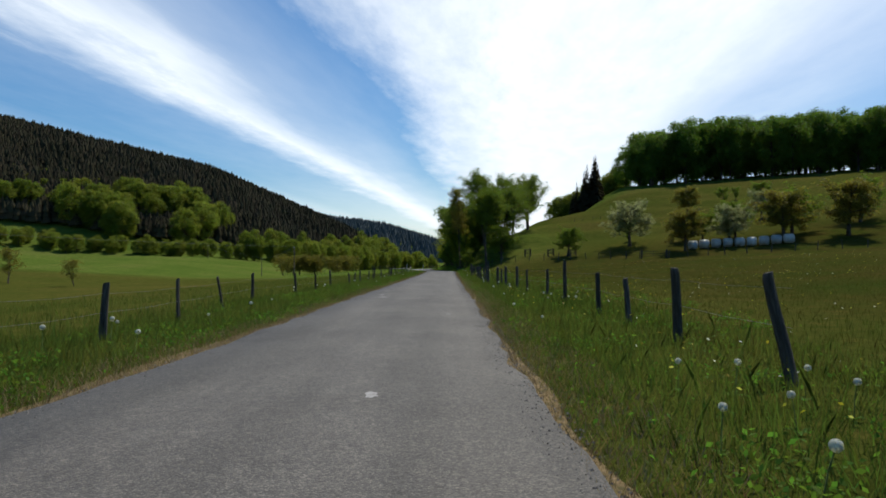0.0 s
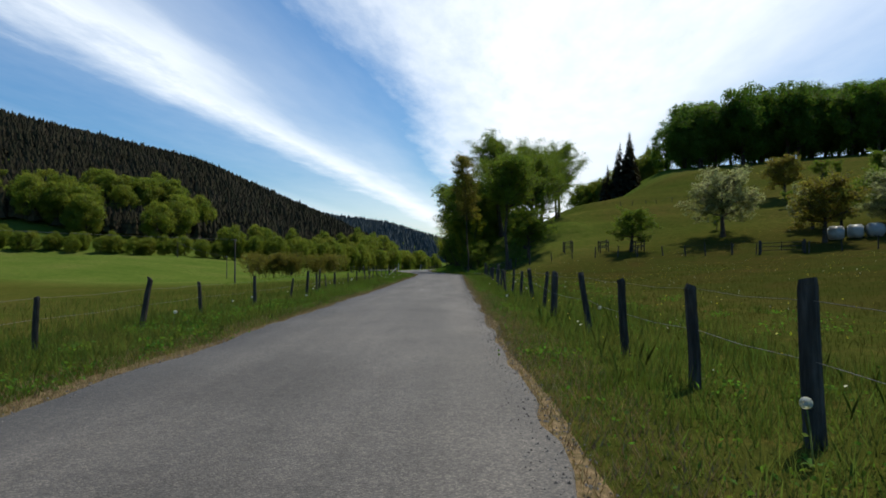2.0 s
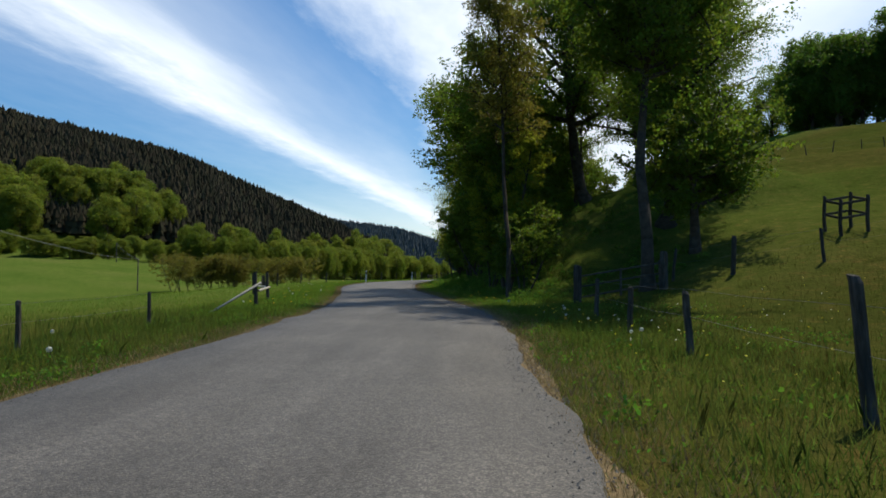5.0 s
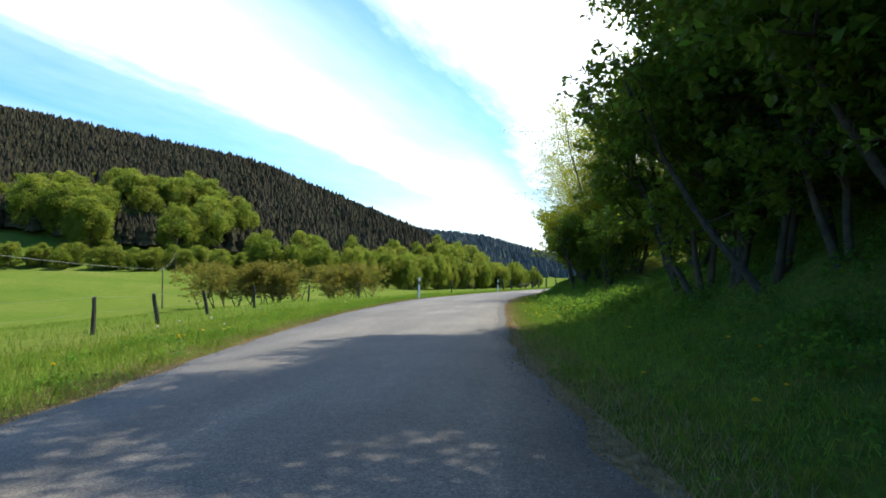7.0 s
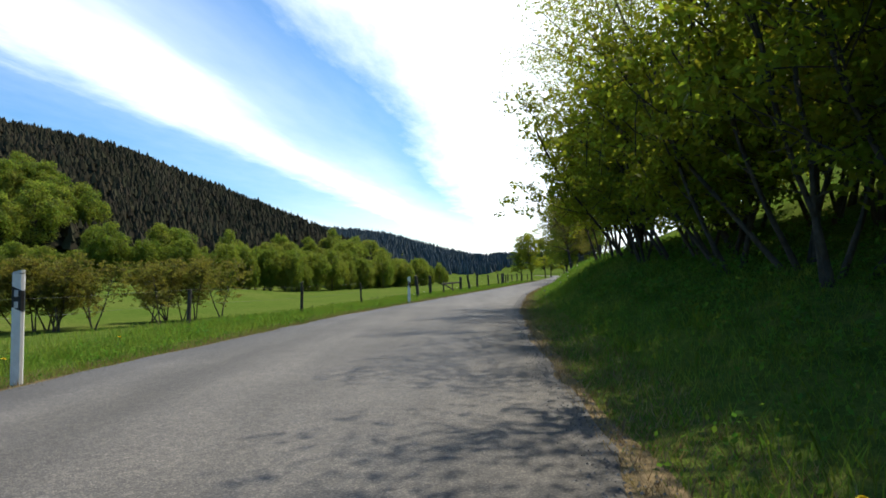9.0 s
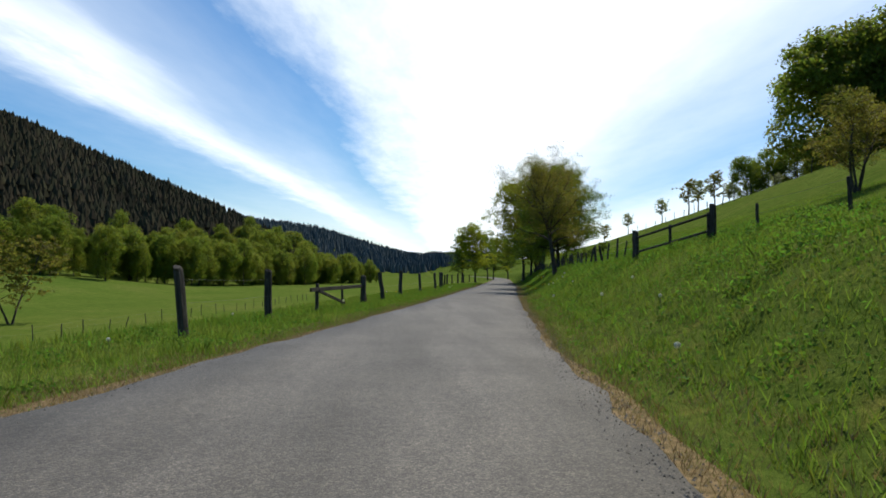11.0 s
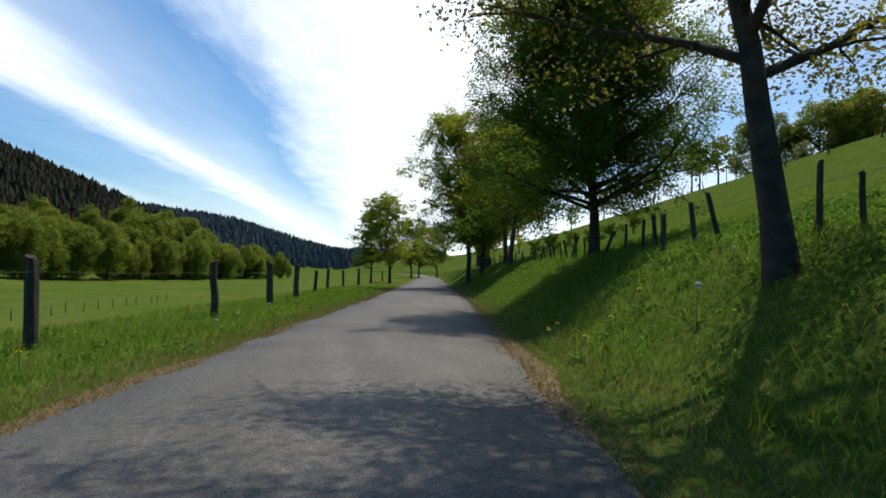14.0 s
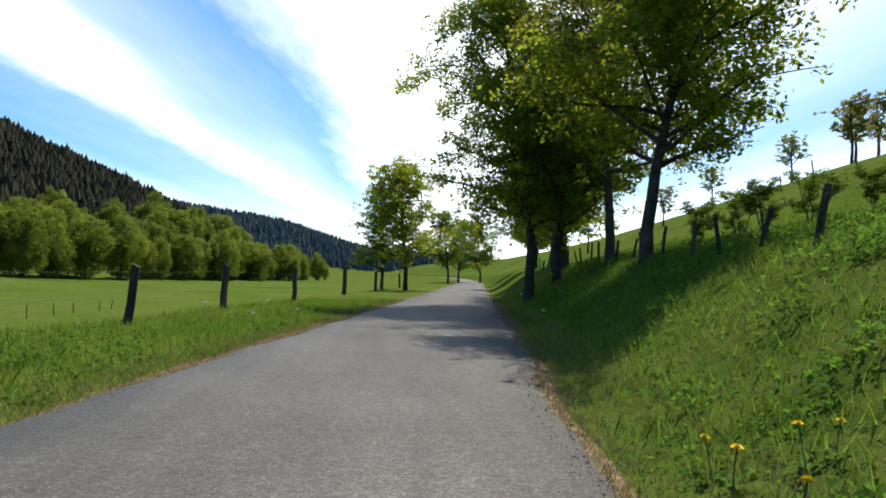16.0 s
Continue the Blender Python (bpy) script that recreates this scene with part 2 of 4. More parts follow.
NEEDLE = leaf_material("needles", [(0.036, 0.033, 0.018), (0.05, 0.044, 0.025), (0.066, 0.056, 0.034)], 0.06, 0.15, 0.1, glow=1.0, rough=0.95, spec=0.05)
BARK = material("bark", [(0.036, 0.028, 0.019), (0.09, 0.071, 0.051)], 6, 0.95, 1.0, 30)
WOOD = material("weathered_wood", [(0.026, 0.023, 0.019), (0.056, 0.05, 0.041), (0.11, 0.098, 0.083)], 9, 0.9, 1.0, 30, stretch=(3, 3, 0.35))
PALE_WOOD = material("bleached_wood", [(0.35, 0.32, 0.26), (0.55, 0.51, 0.43)], 6, 0.85, 0.6, 30)
WIRE = material("galvanised_wire", [(0.1, 0.1, 0.095), (0.17, 0.17, 0.16)], 5, 0.5)
WHITE = material("white_plastic", [(0.62, 0.62, 0.6), (0.74, 0.74, 0.72)], 12, 0.45, spec=0.4)
FOIL = material("bale_foil", [(0.3, 0.31, 0.3), (0.42, 0.43, 0.42)], 3, 0.4, 0.7, 7, spec=0.5)
BLACK = material("black_plastic", [(0.02, 0.02, 0.02), (0.035, 0.035, 0.035)], 10, 0.5)
SILVER = material("reflector", [(0.45, 0.46, 0.48), (0.6, 0.6, 0.62)], 30, 0.25, spec=0.8)
YELLOW = material("dandelion_yellow", [(0.66, 0.46, 0.012), (0.78, 0.6, 0.03)], 30, 0.7)
FLUFF = leaf_material("dandelion_fluff", [(0.6, 0.6, 0.56), (0.75, 0.75, 0.72)], 20, 0.5, 0.15, glow=1.0, hue=0.0)
BUTTER = leaf_material("buttercup_petals", [(0.5, 0.4, 0.03), (0.6, 0.5, 0.06)], 3, 0.3, 0.3, glow=1.0)
STEM = material("stems", [(0.06, 0.1, 0.02), (0.1, 0.13, 0.03)], 8, 0.8)


# ---- mesh helpers ----
def mesh(name, verts, faces, mat, smooth=False):
    me = bpy.data.meshes.new(name)
    me.from_pydata([tuple(v) for v in verts], [], faces)
    me.materials.append(mat)
    if smooth:
        me.shade_smooth()
    return me


def quads(name, v, mat, n=4):
    """A mesh from an array of separate polygons with n corners each: shape (count, n, 3)."""
    v = np.asarray(v, dtype=np.float32)
    me = bpy.data.meshes.new(name)
    c = len(v)
    me.vertices.add(c * n)
    me.loops.add(c * n)
    me.polygons.add(c)
    me.vertices.foreach_set("co", v.reshape(-1))
    me.loops.foreach_set("vertex_index", np.arange(c * n, dtype=np.int32))
    me.polygons.foreach_set("loop_start", np.arange(0, c * n, n, dtype=np.int32))
    me.update(calc_edges=True)
    me.materials.append(mat)
    return me


def part(name, me, parent, label="", m=None):
    ob = new(name, me)
    ob.parent = parent
    if m is not None:
        ob.matrix_basis = m
    return tagged(ob, label)


def tubes(name, segs, mat, sides=6):
    """Tapered limbs: (start, end, radius at start, radius at end)."""
    vs, fs = [], []
    for p, q, r, s in segs:
        p, q = Vector(p), Vector(q)
        a = (q - p).normalized()
        u = a.orthogonal().normalized()
        w = a.cross(u)
        k = sides if r > 0.03 else 4
        b = len(vs)
        for c, rad in ((p, r), (q, s)):
            for i in range(k):
                t = 2 * math.pi * i / k
                vs.append(c + (u * math.cos(t) + w * math.sin(t)) * rad)
        for i in range(k):
            j = (i + 1) % k
            fs.append((b + i, b + j, b + k + j, b + k + i))
        fs.append(tuple(b + k + i for i in range(k)))
    return mesh(name, vs, fs, mat, True)


def box(name, size, mat, bevel=0.008):
    """A board or beam with softened edges, centred."""
    bm = bmesh.new()
    bmesh.ops.create_cube(bm, size=1.0)
    bmesh.ops.scale(bm, vec=size, verts=bm.verts)
    bmesh.ops.bevel(bm, geom=list(bm.edges), offset=bevel, segments=1, affect="EDGES")
    me = bpy.data.meshes.new(name)
    bm.to_mesh(me)
    bm.free()
    me.materials.append(mat)
    return me


# ---- the lie of the land ----
L_Y = [-60, 3.7, 57, 85, 93, 104, 110, 117, 124, 133, 145, 157.5, 166.5, 175.5, 184.8, 197.5, 230, 290, 380, 600]
L_X = [-2.8, -2.68, -2.24, -2.3, -2.68, -4.4, -5.6, -6.8, -7.45, -7.8, -6.2, -3.3, -1.2, 0.82, 2.75, 5.6, 12.2, 24, 38, 60]
R_Y = [-60, 2.4, 56, 86, 91, 96.3, 103.5, 109.4, 123, 130.4, 143, 155.8, 165.2, 173.9, 182.8, 195.8, 230, 290, 380, 600]
R_X = [0.5, 0.67, 1.23, 1.75, 1.75, 0.75, -0.32, -1.36, -2.38, -2.6, -1.6, 0.2, 2.0, 3.8, 5.7, 8.6, 15.4, 27.4, 41.4, 63.4]
_gy = np.arange(-60, 600, 0.5)
_k = np.hanning(17)


def _smooth(ys, xs):
    g = np.interp(_gy, ys, xs)
    return np.convolve(np.pad(g, 8, mode="reflect", reflect_type="odd"), _k / _k.sum(), mode="valid")


_left, _right = _smooth(L_Y, L_X), _smooth(R_Y, R_X)


def edge_left(y):
    return np.interp(y, _gy, _left)


def edge_right(y):
    return np.interp(y, _gy, _right)


def road_x(y):
    return (edge_left(y) + edge_right(y)) / 2


def step(t):
    t = np.clip(t, 0, 1)
    return t * t * (3 - 2 * t)


def ground_z(x, y):
    x, y = np.asarray(x, float), np.asarray(y, float)
    d = x - road_x(y)
    a, b = x - edge_right(y), edge_left(y) - x
    # valley floor, falling to the left and rising again to the wood
    later = step((y - 95) / 60)
    left = (1 - later) * np.interp(b, [-2, 0, 2, 6, 20, 36, 126, 190], [-0.07, -0.05, -0.08, -0.35, -1.2, -1.2, 3.6, 8])
    bb = b / (1 + 1.2 * step((y - 98) / 12) * (1 - step((y - 136) / 14)))
    left = left + later * np.interp(bb, [-2, 0, 1.5, 3.5, 5, 9, 21, 60, 110, 190], [-0.07, -0.05, -0.03, -0.06, -0.3, -1.15, -2.8, -2.7, -1.0, 3])
    # foot of the valley side under the leafy wood
    left = left + np.interp(-x, [45, 75, 100, 140, 170, 220], [0, 3.2, 5.2, 1.5, 3.5, 5]) * step((y - 110) / 110) * (1 - step((y - 285) / 50))
    # pasture and the hill on the other side
    q = np.maximum((x - 5) * 0.375 + (y - 100) * 0.927 + 13, 0)
    hill = 0.27 * q * q / (q + 9)
    hill = 36 * np.tanh(hill / 36) * step((a - 0.9) / (12 + 14 * step((y - 113) / 10)))
    hill = hill + 0.26 * np.sin(hill * 2.7 + 0.8 * np.sin(x * 0.13)) * step((hill - 2.5) / 3)
    knoll = np.interp(a, [1, 3, 4.5, 6, 9, 12, 18, 26], [0, 0.5, 1.8, 3.5, 4.8, 5.5, 6.2, 5]) * step((y - 95) / 14) * (1 - 0.92 * step((y - 112) / 9)) * step((30 - a) / 14)
    hill = np.maximum(hill, knoll)
    bank = np.interp(a, [0.4, 1.0, 1.7, 2.5, 3.5, 6, 10, 18, 28, 58, 200], [0, 0.28, 0.8, 1.3, 1.6, 2.2, 3.4, 6.6, 9.2, 13.5, 26])
    mixed = step((y - 118) / 34) * (1 - step((a - 25) / 25) * (1 - step((y - 178) / 25)))
    field = np.interp(a, [-2, 0, 2, 8, 15, 25, 50, 100], [-0.07, -0.05, -0.08, 0.1, 0.55, 1.4, 2.8, 4.5]) * (1 - step((y - 77) / 40) * 0.4)
    right = field + hill * (1 - mixed) + bank * mixed
    z = np.where(d < 0, left, right)
    # spur with the spruce wood across the valley ahead
    crest = np.interp(x, [-765, -272, -153, -110, -71, -40, -26, 17], [112, 82, 55, 38, 23, 8, 0, -2])
    yc = 434 + 0.25 * (x + 34)
    foot = np.interp(x, [-255, -128, -51, -26], [180, 178, 102, 51])
    spur = crest * step(1 - (yc - y) / foot) * step(1 - (y - yc) / 250)
    z = z + np.where(x < 0, np.maximum(spur, 0), 0)
    # far hill
    far = np.interp(x, [-900, -300, -120, 20, 120, 200], [120, 100, 76, 40, 14, 0]) * step((y - 900) / 400)
    swell = 0.02 * np.sin(x * 0.9 + 1.3 * np.sin(y * 0.37)) * np.sin(y * 0.53 + x * 0.21)
    out = np.minimum(np.maximum(a, b) - 0.5, 2.0)
    return z + far + swell * np.maximum(out, 0)


# ---- ground, road ----
ds = np.concatenate([-np.geomspace(3000, 40, 44), np.linspace(-39, -10, 26), np.linspace(-9.6, 9.6, 81), np.linspace(10, 60, 56), np.geomspace(62, 3000, 44)])
ys = np.concatenate([-np.geomspace(3000, 32, 14), np.arange(-30, 260, 1.0), np.arange(260, 620, 6), np.geomspace(622, 4500, 40)])
D, Y = np.meshgrid(ds, ys)
X = D + road_x(Y)
Z = ground_z(X, Y)
nx = len(ds)
verts = np.stack([X, Y, Z], -1).reshape(-1, 3).tolist()
faces = [(j * nx + i, j * nx + i + 1, (j + 1) * nx + i + 1, (j + 1) * nx + i) for j in range(len(ys) - 1) for i in range(nx - 1)]
tagged(new("ground", mesh("ground", verts, faces, MEADOW, True)), "green spring meadow with buttercups and dry patches", "ground", kind="structure")

g = np.random.default_rng(5)
ys = np.arange(-40, 560, 0.35)
w1, w2 = np.convolve(g.normal(0, 0.11, len(ys)), [0.25, 0.5, 0.25], "same"), np.convolve(g.normal(0, 0.11, len(ys)), [0.25, 0.5, 0.25], "same")
verts, faces = [], []
for k, y in enumerate(ys):
    l, r = float(edge_left(y)) + 0.6 * w1[k], float(edge_right(y)) + 0.6 * w2[k]
    w = r - l
    for f, z in ((0, -0.07), (0.01, 0.0), (0.25, 0.02), (0.5, 0.03), (0.75, 0.02), (0.99, 0.0), (1, -0.07)):
        verts.append((l + w * f, y, z))
for j in range(len(ys) - 1):
    for i in range(6):
        faces.append((j * 7 + i, j * 7 + i + 1, j * 7 + 8 + i, j * 7 + 7 + i))
tagged(new("road", mesh("road", verts, faces, ASPHALT, True)), "narrow grey worn asphalt country lane", "road", kind="structure")

verts, faces = [], []
ry = np.arange(110, 128.5, 0.5)
for k, y in enumerate(ry):
    e = float(edge_right(y))
    wide = 0.17 * float(step((y - 110) / 4)) * float(step((128.5 - y) / 3)) + 0.02
    for o, z in ((wide, 0.012), (0.0, 0.01), (-0.06, -0.05)):
        verts.append((e - o + 0.03 * math.sin(y * 1.7), y, z))
for j in range(len(ry) - 1):
    for i in range(2):
        faces.append((j * 3 + i, j * 3 + i + 1, j * 3 + 4 + i, j * 3 + 3 + i))
tagged(new("road_repair", mesh("road_repair", verts, faces, REPAIR)), "dark newer asphalt strip along the lane's edge", "road", kind="structure")

STAIN = material("pale_stain", [(0.2, 0.19, 0.175), (0.36, 0.345, 0.32)], 14, 0.9, 0.4, 60)
for i, (x, y, r) in enumerate(((-0.5, 52.8, 0.1), (-0.55, 53.2, 0.05), (-0.8, 54.4, 0.09), (-1.7, 17.4, 0.13), (-1.9, 19.0, 0.09), (-1.6, 18.2, 0.05), (-0.5, 4.3, 0.06), (0.1, 11.5, 0.05))):
    k = np.random.default_rng(700 + i).uniform(0.5, 1.1, 14)
    lift = 0.003 + float(np.interp(x - road_x(y), [-1.7, -0.85, 0, 0.85, 1.7], [0.0, 0.02, 0.03, 0.02, 0.0]))
    ring = [(x + r * k[j] * math.cos(j * 0.4488), y + 1.9 * r * k[j] * math.sin(j * 0.4488), lift) for j in range(14)]
    tagged(new("road_stain", mesh("road_stain", ring, [tuple(range(14))], STAIN)), "small pale stain on the worn asphalt", "stain", "stains on the lane")

for name, sgn, edge in (("verge_left", -1, edge_left), ("verge_right", 1, edge_right)):
    verts, faces = [], []
    wob = np.convolve(g.normal(0, 0.16, len(ys)), np.hanning(9) / 4, "same")
    wide = np.interp(ys, [0, 100, 106, 126, 132, 150, 165, 178, 190], [0.2, 0.2, 0.4, 0.4, 0.22, 0.22, 0.3, 0.3, 0.22]) if sgn > 0 else np.full(len(ys), 0.4)
    for k, y in enumerate(ys):
        e = float(edge(y))
        far = max(0.06, wide[k] + 1.3 * wob[k])
        for o, lift in ((-0.4, 0.012), (0.03, 0.014), (0.45 * far, 0.012), (far, -0.03)):
            x = e + sgn * o
            z = float(ground_z(x, y)) + lift
            verts.append((x, y, z))
    for j in range(len(ys) - 1):
        for i in range(3):
            f = (j * 4 + i, j * 4 + i + 1, j * 4 + 5 + i, j * 4 + 4 + i)
            faces.append(f if sgn > 0 else f[::-1])
    tagged(new(name, mesh(name, verts, faces, EDGE, True)), "strip of dry brown grass and grit along the asphalt", "verge", kind="structure")


# ---- fences ----
rng = np.random.default_rng(3)


def post_mesh(h, r, seed):
    """A split or round post, uneven, with a weathered slanting top."""
    g = np.random.default_rng(seed)
    vs, fs = [], []
    n, tilt, ang = 9, g.uniform(-0.5, 0.5), g.uniform(0, 6)
    shape = r * g.uniform(0.82, 1.15, n)
    levels = [-0.35, 0.0, h * 0.35, h * 0.7, h - 0.05, h]
    for k, z in enumerate(levels):
        bend = g.normal(0, 0.008, 2)
        rr = (1.08, 1.04, 1.0, 0.97, 0.95, 0.78)[k]
        for i in range(n):
            t = 2 * math.pi * i / n
            q = shape[i] * rr * g.uniform(0.95, 1.05)
            x, y = q * math.cos(t) + bend[0], q * math.sin(t) + bend[1]
            vs.append((x, y, z + (tilt * (x * math.cos(ang) + y * math.sin(ang)) if k > 3 else 0)))
    for k in range(len(levels) - 1):
        for i in range(n):
            j = (i + 1) % n
            fs.append((k * n + i, k * n + j, k * n + n + j, k * n + n + i))
    fs.append(tuple((len(levels) - 1) * n + i for i in range(n)))
    return mesh("post", vs, fs, WOOD, False)


POSTS = [post_mesh(h, r, i) for i, (h, r) in enumerate([(1.0, 0.055), (0.92, 0.045), (1.06, 0.06), (0.86, 0.05), (0.98, 0.065), (1.1, 0.05)])]
STOUT = [post_mesh(h, r, 40 + i) for i, (h, r) in enumerate([(1.08, 0.08), (1.0, 0.07), (1.12, 0.085)])]
STAKES = [post_mesh(h, r, 20 + i) for i, (h, r) in enumerate([(0.9, 0.035), (1.0, 0.03), (0.8, 0.035)])]


def fence(label, places, kinds=POSTS, wires=(0.85, 0.5), lean=4.0, group="", scale=1.0):
    f = tagged(new("fence"), label, "fence", group)
    tops = []
    for x, y in places:
        z = float(ground_z(x, y))
        m = pose(x, y, z, rng.normal(0, lean), rng.normal(0, lean), rng.uniform(0, 360)) @ Matrix.Scale(scale * rng.uniform(0.92, 1.06), 4)
        part("post", kinds[rng.integers(len(kinds))], f, "", m)
        tops.append((x, y, z))
    for h in wires:
        segs = []
        for p, q in zip(tops, tops[1:]):
            a, b = Vector(p) + Vector((0, 0, h * scale)), Vector(q) + Vector((0, 0, h * scale))
            mid = (a + b) / 2 - Vector((0, 0, 0.02))
            segs += [(a, mid, 0.0022, 0.0022), (mid, b, 0.0022, 0.0022)]
        part("wire", tubes("wire", segs, WIRE, 4), f, "thin galvanised fence wire")
    return f


def row(points, gap, wob=0.15):
    out = []
    for (x0, y0), (x1, y1) in zip(points, points[1:]):
        n = max(1, round(math.hypot(x1 - x0, y1 - y0) / gap))
        for i in range(n):
            out.append((x0 + (x1 - x0) * i / n + rng.normal(0, wob), y0 + (y1 - y0) * i / n + rng.normal(0, wob)))
    return out + [points[-1]]


RIGHT_POSTS = [(2.9, 5.1), (3.1, 8.1), (3.1, 10.2), (3.1, 12.2), (3.2, 16.1), (3.2, 18.9), (2.9, 21.3), (3.0, 24.8), (2.7, 26.3), (2.5, 28.0), (2.9, 30.4), (2.4, 32.2), (2.4, 34.0), (2.4, 35.6), (2.3, 37.2), (2.5, 39.8), (2.4, 42.3), (2.7, 45.2), (2.8, 48.0), (2.7, 49.9), (2.6, 51.6), (2.5, 52.7)]
fence("weathered wooden posts in tall grass beside the lane", RIGHT_POSTS + [(2.6, 54.3), (2.65, 56.5), (2.7, 58.3), (2.9, 61.6), (3.2, 65.8), (3.2, 68.4), (3.5, 73.5), (3.6, 77), (3.7, 80.5), (3.8, 84), (3.9, 87), (4.0, 90)], scale=0.95, lean=3.5)
LEFT_POSTS = [(-4.6, 6.2), (-4.6, 8.3), (-5.0, 11.6), (-5.2, 14.5), (-5.4, 17.4), (-5.4, 22.5), (-5.2, 25.0), (-5.3, 29.0), (-4.7, 31.0), (-4.8, 33.2), (-4.8, 35.6), (-4.6, 38.0), (-4.6, 40.6), (-5.0, 44.0), (-4.7, 46.8), (-4.4, 49.3), (-4.3, 51.0), (-4.5, 53.5)]
fence("weathered wooden posts in the grass beside the lane", LEFT_POSTS + [(-4.8, 55.5), (-4.9, 57.3), (-5.1, 60.4), (-5.0, 64.0), (-5.0, 67.0), (-4.9, 70.0), (-4.9, 72.0), (-5.0, 75.0), (-5.0, 78.0), (-5.0, 81.0), (-5.0, 84.5), (-5.0, 88.0)], scale=0.74)
fence("weathered wooden posts in the grass beside the lane", [(-10.4, 110.0), (-11.0, 113.2), (-12.0, 117.0), (-14.0, 123.0), (-14.4, 127.7), (-13.6, 132.3), (-12.4, 137.5), (-9.8, 143.0), (-8.2, 148.0), (-7.0, 153.5)])
fence("sturdy dark wooden posts on the meadow's edge", [(-4.9, 158.6), (-4.4, 162.9)], STOUT, scale=1.05, lean=2)
fence("sturdy dark wooden posts on the meadow's edge", [(-1.85, 172.8), (-1.0, 178.7), (0.3, 184.2), (1.6, 189.2), (2.4, 194.0), (3.0, 199.3), (3.7, 204.4), (4.4, 208.5), (5.5, 214), (7.0, 221), (8.6, 228), (10.5, 236)], STOUT, scale=1.05, lean=2)
BANK_POSTS = [164.0, 165.2, 166.5, 167.8, 168.9, 170.1, 171.1, 172.1, 173.0, 174.0, 175.2, 176.0, 177.1, 178.3, 179.1, 179.8, 180.6, 181.2, 182.2, 183.2, 184.0, 185.0, 185.7, 186.2, 187.6, 188.4, 189.5, 190.8, 191.5, 192.3, 193.0, 193.8, 194.5, 195.2, 196.5]
fence("leaning dark wooden posts on the grassy bank", [(float(edge_right(y)) + 2.8 + rng.normal(0, 0.06), y) for y in BANK_POSTS + [197.7 + 1.2 * i for i in range(24)]], lean=7, scale=0.62, wires=(0.8, 0.45))
fence("thin wooden stakes across the upper pasture", row([(20, 168), (24, 185), (27, 205), (29, 222)], 3.0), STAKES)
fence("thin wooden stakes across the lower meadow", row([(-26, 150), (-22, 180), (-18, 210), (-12, 250)], 2.6), STAKES, scale=0.95)
fence("wooden posts along the foot of the pasture hill", row([(7.4, 95.5), (13, 93), (17, 90.5), (22, 86.5), (26.4, 82.4)], 2.3), scale=1.1)
fence("wooden posts along the foot of the pasture hill", row([(29.6, 80.4), (36, 78), (50, 72), (66, 64)], 2.6), scale=1.1)
fence("short row of posts high on the pasture hill", row([(26, 121), (31, 120), (37, 118)], 1.9), STAKES)
fence("thin stakes along the edge of the hill wood", row([(60, 158), (80, 155), (100, 150), (125, 142)], 3.5), STAKES, wires=())
fence("two weathered posts by the field gate", [(5.0, 159.4), (5.4, 157.6)], scale=0.62)


# ---- rails and gates ----
def rail_between(name, p, q, w, h, mat, parent, label=""):
    p, q = Vector(p), Vector(q)
    me = box(name, ((q - p).length, w, h), mat)
    m = Matrix.Translation((p + q) / 2) @ (q - p).to_track_quat("X", "Z").to_matrix().to_4x4()
    return part(name, me, parent, label, m)


def at(x, y, h):
    return (x, y, float(ground_z(x, y)) + h)


def rail_fence():
    """Open rail fence of pale poles beside the lane, one rail fallen at an end."""
    f = tagged(new("rail_fence"), "wooden posts with pale stripped rails, one fallen", "fence")
    pts = [(-5.0, 94.2), (-6.1, 98.8), (-8.0, 103.2), (-9.4, 107.0)]
    for x, y in pts:
        part("post", POSTS[2], f, "", pose(x, y, float(ground_z(x, y)), 2, -3, 40))
    for (a, b), (c, d) in zip(pts, pts[1:]):
        segs = [(at(a + 0.07, b, 0.5), at(c + 0.07, d, 0.5), 0.04, 0.035)]
        part("rail", tubes("rail", segs, PALE_WOOD, 7), f, "pale stripped pole")
    x, y = pts[0]
    part("rail", tubes("rail", [(at(x + 0.1, y + 0.1, 0.72), at(x - 0.5, y - 2.1, 0.02), 0.04, 0.03)], PALE_WOOD, 7), f, "pale fallen pole")
    return f


rail_fence()


def low_barrier():
    """A low beam across the field entrance, on short posts, with braces."""
    f = tagged(new("field_barrier"), "weathered low wooden beam barrier across the field entrance", "barrier")
    a, b = (-3.7, 166.2), (-2.55, 170.4)
    mid = ((a[0] + b[0]) / 2, (a[1] + b[1]) / 2)
    part("post", POSTS[3], f, "", pose(*a, float(ground_z(*a)) - 0.1, 0, 2, 10))
    part("post", STAKES[2], f, "", pose(*mid, float(ground_z(*mid)) - 0.15, 0, 0, 30))
    part("post", POSTS[4], f, "", pose(*b, float(ground_z(*b)), 2, 0, 70) @ Matrix.Diagonal((1.5, 1.5, 1.0, 1)))
    rail_between("beam", at(a[0] - 0.1, a[1] - 0.5, 0.6), at(*b, 0.62), 0.06, 0.11, WOOD, f)
    rail_between("brace", at(a[0] + 0.08, a[1], 0.55), at(mid[0] + 0.1, mid[1] - 0.3, 0.1), 0.05, 0.08, WOOD, f)
    rail_between("brace", at(b[0] + 0.05, b[1] + 0.1, 0.6), at(b[0] + 0.1, b[1] + 1.3, 0.05), 0.05, 0.08, WOOD, f)
    return f


low_barrier()


